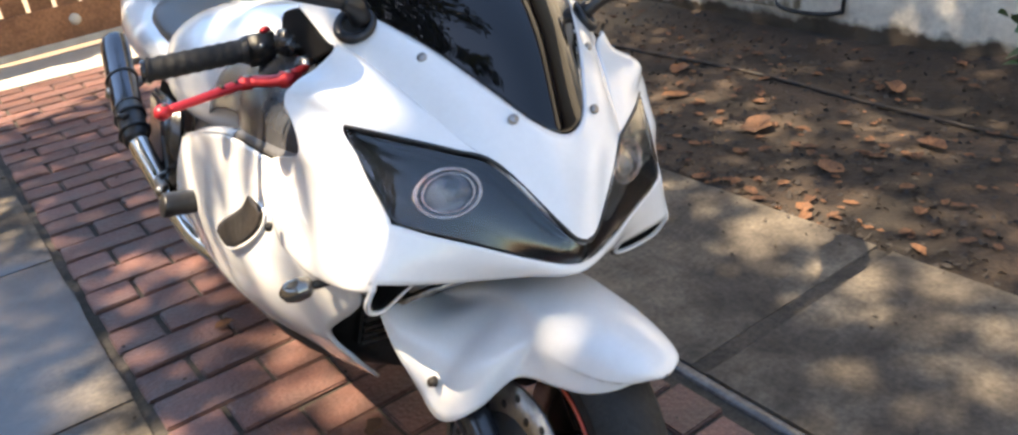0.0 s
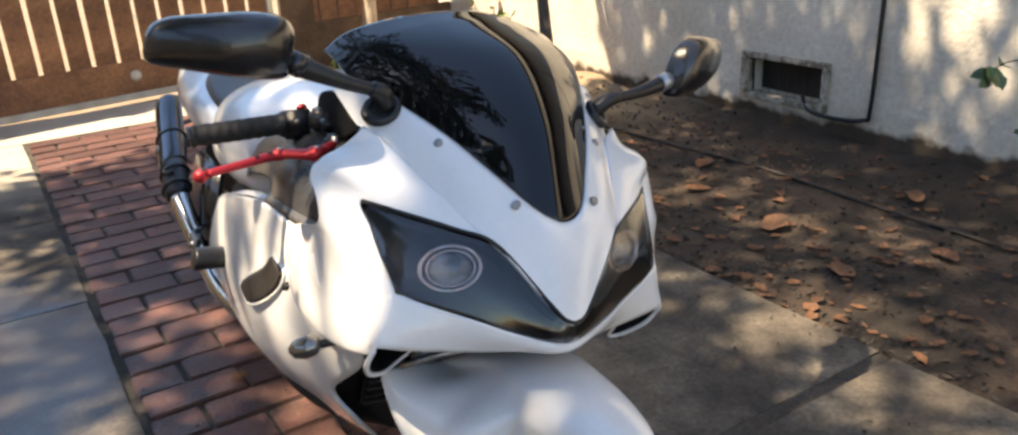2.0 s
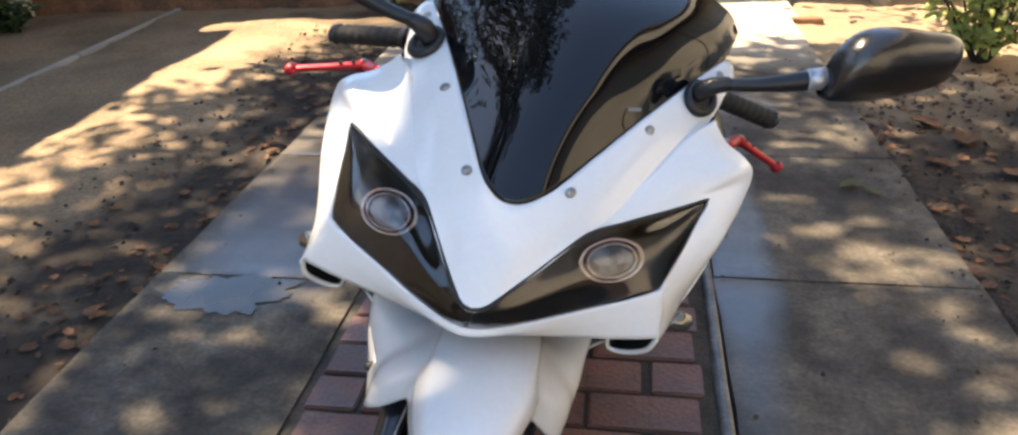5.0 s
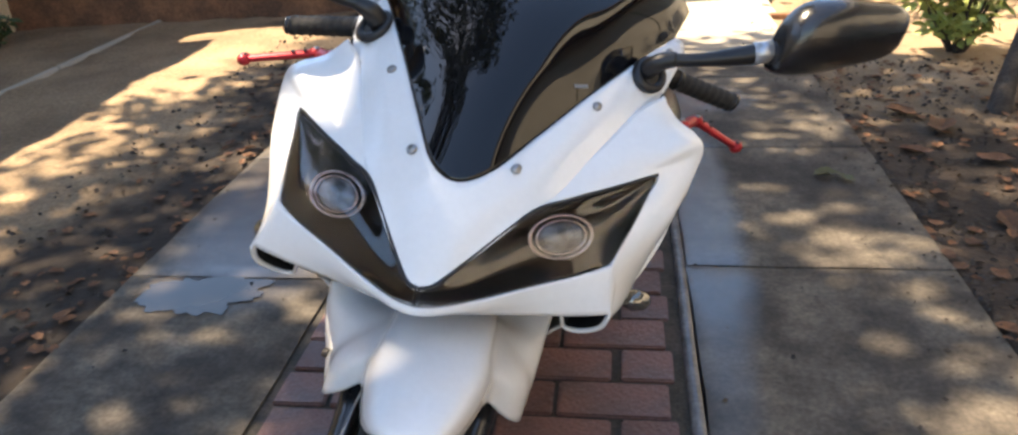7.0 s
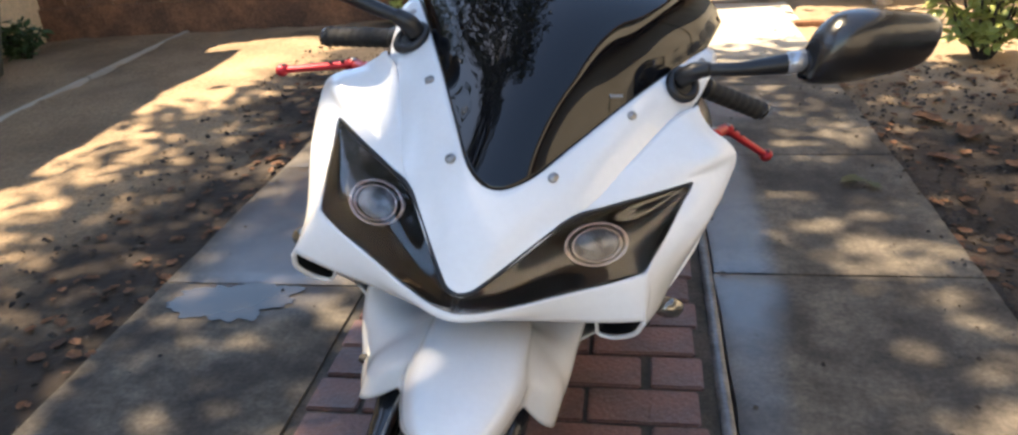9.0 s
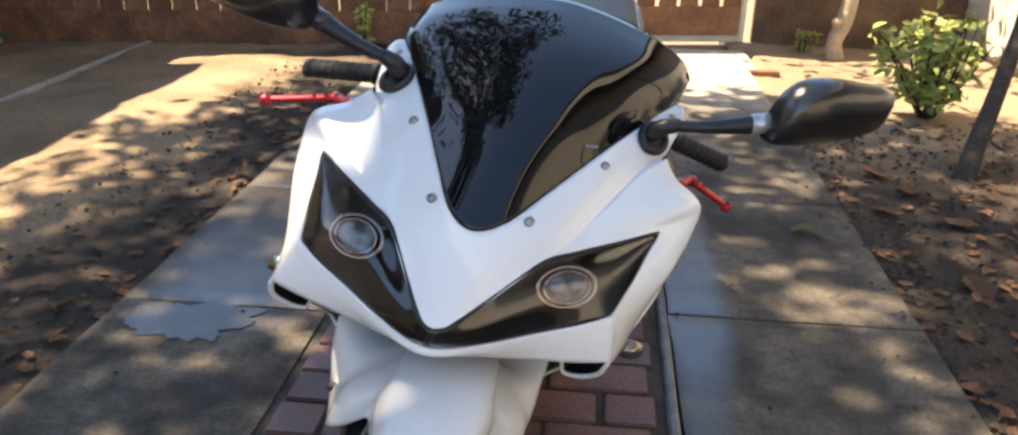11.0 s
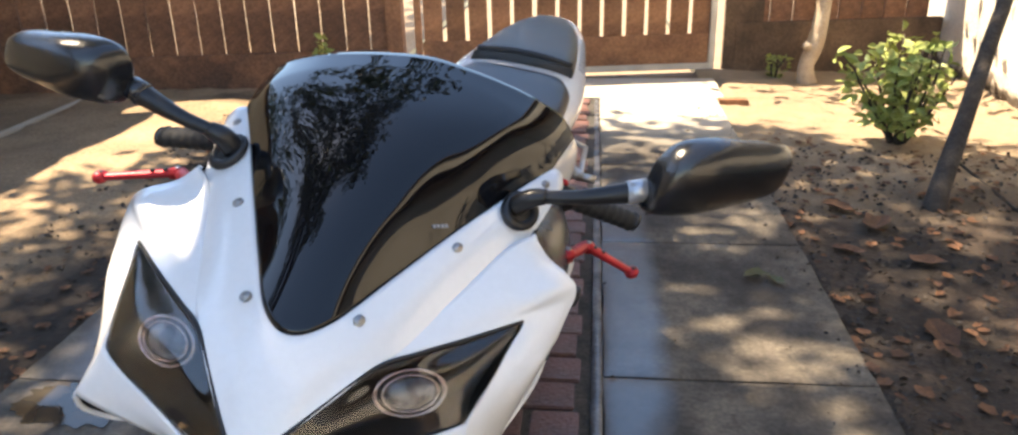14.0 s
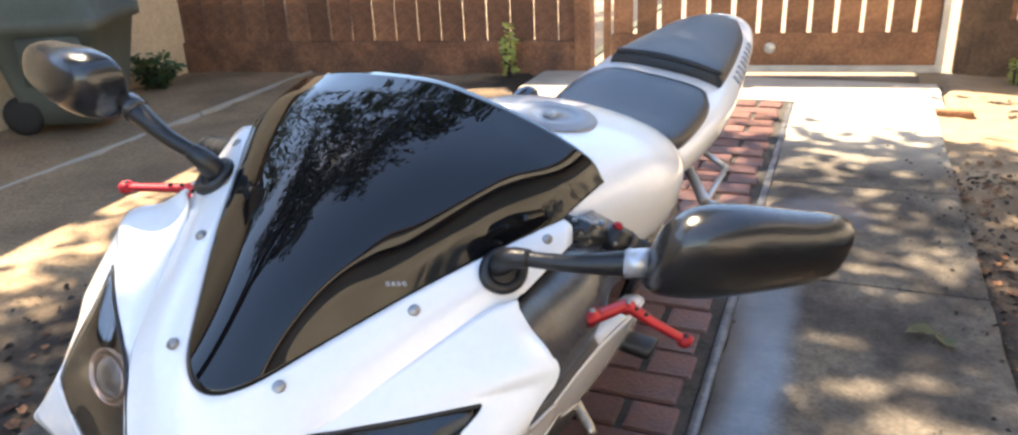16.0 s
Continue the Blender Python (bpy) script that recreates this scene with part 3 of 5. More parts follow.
beam("kickboard", gate_x0 + 0.04, gate_x1 - 0.04, -0.016, 0.03, 0.205, 0.016, WOOD, gate)
x = gate_x0 + 0.10
while x < gate_x1 - 0.06:
    board(x, 0.03, gate, rnd.uniform(-0.3, 0.3), slat_me)
    x += 0.130
knob = mesh("gate_latch", *join(lathe((0.245, fence_y(0.245) - 0.024, 0.125), (0, -1, 0), [(0.0, 0.016), (0.02, 0.014), (0.03, 0.006), (0.03, 0.0)], 20)), PALE, gate, label="round cream latch plate")
# dark board laid where the gate and fence shade the ground
sill = thing("gate_shade_strip", "dark strip under the gate standing in for the fence's shadow", "sill", kind="structure")
beam("sill_board", gate_x0 - 0.1, 1.3, -0.14, -0.10, -0.03, 0.3, OLDWOOD, sill)

# ---- neighbour's building on the far side of the yard ----
shed = thing("wall_neighbour", "beige stucco wall of the neighbouring building", "wall", kind="structure")
mesh("wall", *box(-3.5, -3.25, -8, 4.2, -0.1, 2.10), BEIGE, shed, False)
mesh("eave", *box(-3.6, -3.07, -8, 3.26, 2.10, 2.20, 0.01), OLDWOOD, shed, False)
# unseen roof slope, added to darken what the screen's left side reflects
pitch = [(-3.09, 2.204), (-3.09, 2.23), (-6.2, 3.50), (-6.2, 3.47)]
mesh("roof", [(x, y, z) for y in (-8, 3.26) for x, z in pitch], [(3, 2, 1, 0), (4, 5, 6, 7), (1, 5, 4, 0), (2, 6, 5, 1), (3, 7, 6, 2), (0, 4, 7, 3)], OLDWOOD, shed, False)

# ---- motorcycle ----
bike = thing("motorcycle", "white sport motorcycle with smoked screen, leaning on its side stand", "motorcycle")


def lean(p):
    """From the upright design to the parked machine: leaning on its stand, a little turned, at true size."""
    x, y, z = p
    return Vector((0.8914 * x + 0.0389 * y + 0.2999 * z + 0.0336 * max(0.0, y) - 0.1008,
                   -0.0110 * x + 0.9311 * y - 0.0139 * z + 0.1273 * max(0.0, y) - 0.0146,
                   -0.1745 * x - 0.0203 * y + 0.8880 * z - 0.0189 * max(0.0, y) + 0.0139))


def skew(v):
    return [lean(p) for p in v]


def bp(name, vf, mat, parent=bike, label="", smooth=True):
    """A part of the motorcycle."""
    return mesh(name, skew(vf[0]), vf[1], mat, parent, smooth, label)


# upper cowl
EDGE = [(0, -0.345, 0.641), (0.040, -0.326, 0.655), (0.083, -0.264, 0.691), (0.135, -0.180, 0.735), (0.192, -0.080, 0.772), (0.232, -0.010, 0.792)]
VEE = [(0, -0.420, 0.525), (0.036, -0.402, 0.548), (0.103, -0.339, 0.616), (0.163, -0.236, 0.670), (0.215, -0.120, 0.728), (0.250, -0.020, 0.778)]
MID = [(0, -0.386, 0.586), (0.050, -0.361, 0.612), (0.097, -0.302, 0.659), (0.152, -0.209, 0.707), (0.206, -0.100, 0.752), (0.244, -0.012, 0.788)]


def whole(row):
    return [(-p[0], p[1], p[2]) for p in reversed(row[1:])] + list(row)



def flank(d):
    """The cheek beside the lamp, from the screen's side down to the seam with the side cowl; the rear of it stands off centre by d."""
    upper = [[(0.103, -0.339, 0.616, 0), (0.163, -0.236, 0.670, 0), (0.205, -0.152, 0.714, 0), (0.232, -0.128, 0.732, 0), (0.234, -0.126, 0.733, 0)],
            [(0.150, -0.303, 0.629, 0), (0.205, -0.232, 0.664, 0), (0.250, -0.165, 0.697, 0), (0.264, -0.132, 0.704, 0), (0.266, -0.130, 0.705, 0)],
            [(0.203, -0.262, 0.640, 0), (0.240, -0.220, 0.658, 0), (0.283, -0.178, 0.684, 0), (0.297, -0.146, 0.690, 0), (0.299, -0.144, 0.690, 0)],
            [(0.257, -0.215, 0.649, 0), (0.276, -0.196, 0.656, 0), (0.302, -0.170, 0.666, 0.2), (0.313, -0.153, 0.670, 0.2), (0.314, -0.151, 0.669, 0.2)],
            [(0.2495, -0.247, 0.617, 0), (0.274, -0.238, 0.613, 0.1), (0.299, -0.210, 0.617, 0.3), (0.308, -0.190, 0.618, 0.4), (0.309, -0.186, 0.617, 0.4)]]
    lower = [[(0.2440, -0.268, 0.596, 0), (0.272, -0.252, 0.590, 0.2), (0.298, -0.222, 0.594, 0.5), (0.308, -0.150, 0.587, 0.8), (0.313, -0.078, 0.578, 1)],
            [(0.2300, -0.316, 0.553, 0), (0.258, -0.286, 0.545, 0.2), (0.287, -0.232, 0.540, 0.5), (0.304, -0.145, 0.536, 0.8), (0.312, -0.070, 0.533, 1)],
            [(0.238, -0.330, 0.515, 0), (0.260, -0.292, 0.506, 0.2), (0.280, -0.240, 0.498, 0.5), (0.294, -0.170, 0.486, 0.8), (0.303, -0.107, 0.475, 1)],
            [(0.250, -0.336, 0.487, 0), (0.261, -0.306, 0.476, 0.2), (0.273, -0.262, 0.465, 0.5), (0.283, -0.205, 0.456, 0.8), (0.290, -0.155, 0.452, 1)],
            [(0.248, -0.334, 0.480, 0), (0.257, -0.304, 0.468, 0.2), (0.267, -0.260, 0.457, 0.5), (0.276, -0.205, 0.448, 0.8), (0.283, -0.155, 0.444, 1)]]
    return shell([[(x + d * w, y, z) for x, y, z, w in r] for r in upper + lower], 36, 60, 0.004)


cowl = bp("upper_cowl", join(
    shell([whole(EDGE), whole(MID), whole(VEE), whole([(0, -0.4195, 0.5248), (0.036, -0.4016, 0.5479), (0.1040, -0.3382, 0.6157), (0.178, -0.228, 0.664), (0.228, -0.124, 0.718), (0.252, -0.022, 0.772)])], 81, 16, 0.004),
    shell([whole(r) for r in (
        [(0, -0.417, 0.493), (0.070, -0.399, 0.507), (0.130, -0.371, 0.524), (0.190, -0.341, 0.540), (0.226, -0.320, 0.551), (0.2405, -0.3015, 0.5495), (0.2530, -0.2835, 0.5455)],
        [(0, -0.420, 0.486), (0.065, -0.400, 0.494), (0.120, -0.374, 0.500), (0.190, -0.348, 0.511), (0.236, -0.330, 0.516), (0.2485, -0.311, 0.5115), (0.2550, -0.288, 0.5065)],
        [(0, -0.408, 0.478), (0.060, -0.388, 0.480), (0.112, -0.366, 0.477), (0.195, -0.348, 0.481), (0.245, -0.336, 0.486), (0.2535, -0.321, 0.4815), (0.2560, -0.302, 0.4765)])], 91, 10, 0.004),
    flank(0.0), mirror(flank(-0.020))), WHITE, label="white painted upper cowl with a V-shaped nose")
for s in (-1, 1):
    side = (lambda vf: vf) if s > 0 else mirror
    # headlight
    face = [
        [(0.0, -0.423, 0.5225), (0.016, -0.4185, 0.5275), (0.036, -0.404, 0.545), (0.102, -0.341, 0.612), (0.150, -0.304, 0.626), (0.202, -0.264, 0.636), (0.256, -0.217, 0.647)],
        [(0.0, -0.424, 0.507), (0.022, -0.4205, 0.5095), (0.058, -0.403, 0.527), (0.120, -0.361, 0.572), (0.175, -0.325, 0.592), (0.220, -0.285, 0.612), (0.256, -0.222, 0.644)],
        [(0.0, -0.418, 0.494), (0.028, -0.4135, 0.497), (0.070, -0.398, 0.508), (0.140, -0.366, 0.527), (0.200, -0.337, 0.543), (0.231, -0.312, 0.558), (0.256, -0.226, 0.640)]]
    g = sheet(face, 40, 20)
    deep = []
    for j in range(20):
        for i in range(40):
            d = 0.036 * min(1.0, 5 * j / 19, 5 * (19 - j) / 19, (39 - i) / 6)
            deep.append(g[j][i] + Vector((-0.22, 0.95, -0.12)) * (d + 0.004))
    lamp = bp("headlight", side((deep, quads(40, 20))), LAMP, label="dark headlight housing under a smoked cover")
    cover = bp("lamp_cover", side(shell(face, 40, 20, 0.003)), SMOKED, lamp, "clear smoked lamp cover")
    cover.visible_shadow = False
    ax = Vector((0.30 * s, -0.90, 0.30)).normalized()
    c = Vector((0.154 * s, -0.317, 0.579))
    rise = (Vector((0, 0, 1)) - ax * ax.z).normalized()

    def low(vf):
        """Flattens a round thing on the lamp face to the lamp's oval."""
        return [p - rise * ((p - c).dot(rise) * 0.30) for p in vf[0]], vf[1]

    bp("lamp_ring", low(ring(c, ax, 0.0425, 0.0033)), COPPER, lamp, "bright outer lamp ring")
    bp("lamp_ring", low(ring(c + ax * 0.003, ax, 0.0335, 0.0017)), COPPER, lamp, "thin inner lamp ring")
    bp("reflector", low(lathe(c, ax, [(0.043, 0.002), (0.037, -0.003), (0.031, 0.001)])), GLOSSBLACK, lamp)
    bp("projector_lens", low(dome(c - ax * 0.003, ax, 0.032, 0.011)), LENS, lamp, "clear projector lens")
    bp("gasket", side(tube([(0.0, -0.425, 0.525), (0.016, -0.4205, 0.530), (0.036, -0.406, 0.548), (0.104, -0.344, 0.616), (0.150, -0.308, 0.630), (0.203, -0.267, 0.641), (0.259, -0.217, 0.651)], 0.0028, 6, 40)), BLACK, lamp, "black rubber seal")
    # air intake under the lamp
    dz = -0.010 if s > 0 else -0.008
    bp("intake_lip", side(tube([(0.253, -0.333, 0.482), (0.250, -0.318, 0.458 + dz / 2), (0.230, -0.296, 0.437 + dz), (0.206, -0.288, 0.432 + dz), (0.196, -0.305, 0.452 + dz / 2), (0.187, -0.326, 0.476)], [0.004, 0.0045, 0.004, 0.003, 0.0028, 0.0028], 10, 40)), WHITE, label="white lip of the air intake")
    loop = [Vector(q) for q in ((0.252, -0.331, 0.480), (0.249, -0.317, 0.459 + dz / 2), (0.230, -0.295, 0.439 + dz), (0.206, -0.287, 0.434 + dz), (0.197, -0.304, 0.452 + dz / 2), (0.188, -0.325, 0.474))]
    throat = Vector((0.222, -0.235, 0.468))
    bp("intake_duct", side(shell([loop, [q.lerp(throat, 0.5) + Vector((0, 0.01, -0.006)) for q in loop], [q.lerp(throat, 0.95) for q in loop]], 28, 12, 0.003)), CAVITY, label="black air intake duct")
    # groove along the fold, and screws
    bp("seam", side(tube([(0.1045, -0.3405, 0.6165), (0.1635, -0.2375, 0.6708), (0.2055, -0.1530, 0.7150)], 0.0011, 6, 24)), GREY, cowl, "thin grey seam")
    for q, nrm in (((0.070, -0.318, 0.664), (0.2, -0.75, 0.62)), ((0.147, -0.197, 0.726), (0.35, -0.6, 0.72)), ((0.229, -0.045, 0.780), (0.4, -0.5, 0.76))):
        p, nv = Vector((q[0] * s, q[1], q[2])), Vector((nrm[0] * s, nrm[1], nrm[2]))
        screw = bp("screw", lathe(p, nv, [(0.0, 0.0025), (0.0025, 0.0025), (0.003, 0.0012), (0.005, 0.0025), (0.0065, 0.001), (0.007, -0.003)], 18), STEEL, cowl, "steel screw")

bp("lamp_bridge", tube([(0, -0.4190, 0.5225), (0, -0.4195, 0.508), (0, -0.4135, 0.4945)], 0.0045, 8, 10), BLACK, label="black bridge between the lamps")

# screen
scr = []
for e, top, b in zip(EDGE, [(0, 0.040, 0.908), (0.060, 0.041, 0.902), (0.112, 0.044, 0.892), (0.165, 0.049, 0.877), (0.218, 0.060, 0.852), (0.246, 0.066, 0.822)], (0.047, 0.043, 0.034, 0.023, 0.012, 0.003)):
    a, t = Vector(e) + Vector((0, -0.002, 0.003)), Vector(top)
    out = Vector((a.x * 0.6, -0.62, 0.78)).normalized()
    scr.append([a, a.lerp(t, 0.33) + out * b * 0.85, a.lerp(t, 0.66) + out * b * 0.95, t])
rows = [[Vector((-c[j].x, c[j].y, c[j].z)) for c in reversed(scr[1:])] + [c[j] for c in scr] for j in range(4)]
screen = bp("screen", shell(rows, 121, 56, 0.003), SCREEN, label="dark smoked double-bubble windscreen")
for k in range(4):
    c, out = Vector((0.2134 + 0.0041 * k, -0.2111 + 0.0038 * k, 0.6636 - 0.0012 * k)), Vector((0.69, -0.66, 0.30))
    along, tall = Vector((0.0014, 0.0013, -0.0004)), Vector((-0.0006, 0.0004, 0.0022))
    q = [c + out * o + along * a + tall * t for o in (-0.001, 0.0016) for a, t in ((-1, -1), (1, -1), (1, 1), (-1, 1))]
    mesh("decal", q, [(3, 2, 1, 0), (4, 5, 6, 7), (0, 1, 5, 4), (1, 2, 6, 5), (2, 3, 7, 6), (3, 0, 4, 7)], GREY, screen, False, "small grey mark")

# side cowls
SIDE = [[(0.306, -0.160, 0.584), (0.310, -0.050, 0.576), (0.314, 0.08, 0.570), (0.320, 0.22, 0.541), (0.315, 0.33, 0.506)],
        [(0.302, -0.185, 0.533), (0.309, -0.050, 0.525), (0.313, 0.10, 0.512), (0.316, 0.24, 0.488), (0.312, 0.36, 0.455)],
        [(0.272, -0.250, 0.482), (0.301, -0.050, 0.466), (0.307, 0.10, 0.450), (0.310, 0.25, 0.430), (0.306, 0.38, 0.405)],
        [(0.240, -0.255, 0.425), (0.286, -0.040, 0.412), (0.297, 0.11, 0.395), (0.301, 0.26, 0.380), (0.297, 0.39, 0.360)]]
BELLY = [[(0.215, -0.130, 0.323), (0.262, -0.030, 0.350), (0.274, 0.12, 0.333), (0.279, 0.27, 0.325), (0.274, 0.41, 0.320)],
        [(0.165, -0.128, 0.265), (0.222, -0.02, 0.290), (0.242, 0.12, 0.272), (0.248, 0.27, 0.264), (0.243, 0.42, 0.272)],
        [(0.104, -0.104, 0.205), (0.140, 0.0, 0.205), (0.170, 0.14, 0.190), (0.175, 0.29, 0.185), (0.17, 0.44, 0.20)]]
for s in (-1, 1):
    side = (lambda vf: vf) if s > 0 else (lambda vf: mirror(([Vector(p) - Vector((0.018, 0, 0)) for p in vf[0]], vf[1])))
    cowling = bp("side_cowl", side(join(shell(SIDE + BELLY, 36, 48, 0.005), shell([[(0.280, 0.085, 0.570), (0.282, 0.16, 0.556), (0.284, 0.235, 0.536), (0.284, 0.33, 0.500)], [(0.301, 0.083, 0.573), (0.304, 0.15, 0.562), (0.306, 0.23, 0.542), (0.302, 0.33, 0.507)], [(0.314, 0.08, 0.569), (0.317, 0.15, 0.558), (0.320, 0.22, 0.540), (0.315, 0.33, 0.505)]], 16, 10, 0.005))), WHITE, label="white painted side cowl")
    bp("cowl_vent", side(shell([[(0.3115, -0.007, 0.506), (0.3115, 0.022, 0.476), (0.3100, 0.104, 0.425), (0.3075, 0.131, 0.402)],
                                [(0.3115, -0.038, 0.503), (0.3105, -0.012, 0.470), (0.3085, 0.052, 0.422), (0.3065, 0.110, 0.396)],
                                [(0.3105, -0.063, 0.498), (0.3085, -0.042, 0.466), (0.3065, 0.030, 0.418), (0.3050, 0.085, 0.393)]], 16, 10, 0.005)), DARK, cowling, "dark vent opening")
    bp("vent_rim", side(tube([(0.3115, -0.005, 0.509), (0.3115, 0.026, 0.478), (0.3100, 0.108, 0.427), (0.3075, 0.136, 0.401), (0.3050, 0.085, 0.389), (0.3060, 0.027, 0.414), (0.3080, -0.046, 0.463), (0.3105, -0.068, 0.498), (0.3115, -0.038, 0.507), (0.3115, -0.005, 0.509)], 0.0035, 6, 60)), WHITE, cowling)
    bp("screw", lathe((0.306 * s, -0.118, 0.497), (s, -0.2, 0.1), [(0.0, 0.004), (0.006, 0.003), (0.007, -0.002)], 14), DARK, cowling)
    bp("inner_panel", side(shell([[(0.300, -0.205, 0.602), (0.294, -0.165, 0.640), (0.262, -0.125, 0.690), (0.19, -0.085, 0.715)],
                                  [(0.303, -0.080, 0.590), (0.300, -0.060, 0.632), (0.258, -0.030, 0.682), (0.18, 0.00, 0.705)],
                                  [(0.303, 0.060, 0.582), (0.298, 0.070, 0.635), (0.262, 0.085, 0.682), (0.18, 0.10, 0.700)],
                                  [(0.276, 0.17, 0.584), (0.278, 0.18, 0.622), (0.255, 0.19, 0.660), (0.18, 0.20, 0.675)],
                                  [(0.268, 0.30, 0.560), (0.270, 0.30, 0.595), (0.250, 0.30, 0.632), (0.18, 0.30, 0.655)],
                                  [(0.240, 0.42, 0.520), (0.240, 0.42, 0.545), (0.225, 0.42, 0.570), (0.16, 0.42, 0.59)]], 28, 32, 0.005)), SATIN, label="satin black inner panel")
    bp("trim_strip", side(shell([[(0.309, -0.215, 0.602), (0.313, -0.085, 0.583), (0.315, 0.02, 0.578), (0.315, 0.078, 0.573)],
                                 [(0.302, -0.200, 0.613), (0.305, -0.080, 0.602), (0.305, 0.02, 0.597), (0.298, 0.076, 0.594)]], 24, 4, 0.005)), TRIM, label="dark grey plastic trim strip")
    # indicator and crash bobbin
    ind = bp("indicator", side(tube([(0.245, -0.205, 0.442), (0.270, -0.200, 0.438), (0.296, -0.196, 0.434)], 0.0065, 12, 8)), BLACK, label="bullet indicator on a short stalk")
    bp("lens", side(tube([(0.286, -0.197, 0.436), (0.291, -0.196, 0.435), (0.305, -0.192, 0.432), (0.320, -0.188, 0.429), (0.328, -0.186, 0.427)], [0.008, 0.0145, 0.0175, 0.0135, 0.003], 18, 16)), AMBER, ind, "clear indicator lens")
    bp("crash_bobbin", side(tube([Vector((x, (0.34 if s > 0 else 0.262), 0.407)) for x in (0.29, 0.32, 0.362, 0.368)], [0.020, 0.021, 0.022, 0.017], 18, 14)), BLACK, label="black plastic crash bobbin")
    # mirror
    side = (lambda vf: vf) if s > 0 else mirror
    mir = bp("mirror", side(join(
        dome((0.207, -0.108, 0.757), (0.45, -0.55, 0.70), 0.024, 0.005, 24, 5, 0.010),
        ring((0.207, -0.110, 0.758), (0.45, -0.55, 0.70), 0.0225, 0.0072, 32, 10),
        tube([(0.200, -0.112, 0.765), (0.215, -0.120, 0.782), (0.235, -0.122, 0.790)], [0.015, 0.014, 0.011], 14, 12),
        tube([(0.222, -0.120, 0.786), (0.278, -0.118, 0.797), (0.343, -0.108, 0.815)], [0.009, 0.0105, 0.0155], 14, 14))), BLACK, label="black mirror on a slim stalk")
    bp("collar", side(join(tube([(0.336, -0.109, 0.813), (0.359, -0.105, 0.821)], 0.0162, 18), ring((0.340, -0.108, 0.8145), (0.9, 0.05, 0.38), 0.0160, 0.0012))), ALLOY if s > 0 else GLOSSBLACK, mir, "dull silver collar" if s > 0 else "black collar")
    tall, sink = (0.92, 0.0) if s > 0 else (0.74, 0.03)
    rows = []
    for u, cx, cy, cz, hh, hd in ((0, 0.334, -0.125, 0.828, 0.014, 0.016), (0.04, 0.341, -0.125, 0.838, 0.042, 0.030), (0.15, 0.362, -0.120, 0.847, 0.056, 0.040), (0.35, 0.405, -0.103, 0.852, 0.058, 0.045), (0.62, 0.460, -0.075, 0.855, 0.050, 0.041), (0.85, 0.503, -0.052, 0.857, 0.043, 0.034), (0.97, 0.524, -0.039, 0.856, 0.032, 0.024), (1, 0.530, -0.034, 0.855, 0.012, 0.008)):
        cx, cy, cz = 0.356 + (cx - 0.334) * 0.94, cy + (0.019 if s > 0 else 0.008 - 0.050 * u), cz - 0.006 + 0.012 * u
        back = Vector((-0.38, 0.92, 0.0))
        r = []
        for k in range(20):
            a = 2 * math.pi * k / 20
            ca, sa = math.cos(a), math.sin(a)
            depth = hd * (0.45 if ca > 0 else 1.0) * math.copysign(abs(ca) ** 0.8, ca)
            r.append(Vector((cx, cy, cz)) + back * depth + Vector((0, 0, hh * tall * math.copysign(abs(sa) ** 0.68, sa))) - Vector((0, 0, sink * u)))
        rows.append(r)
    n = 31
    cols = [curve([r[k] for r in rows], n) for k in range(20)]
    bp("shell", side(([cols[k][j] for j in range(n) for k in range(20)], quads(20, n, True) + [tuple(reversed(range(20))), tuple((n - 1) * 20 + k for k in range(20))])), CARBON, mir, "textured black mirror shell")
    bp("glass", side(shell([[Vector((x, y + (0.024 if s > 0 else 0.012 - 0.05 * w), 0.848 - sink * w + z * tall)) for x, y, w in ((0.392, -0.096, 0.2), (0.437, -0.071, 0.5), (0.482, -0.041, 0.8))] for z in (-0.030, 0.0, 0.028)], 8, 6, 0.004)), CHROME, mir, "mirror glass")

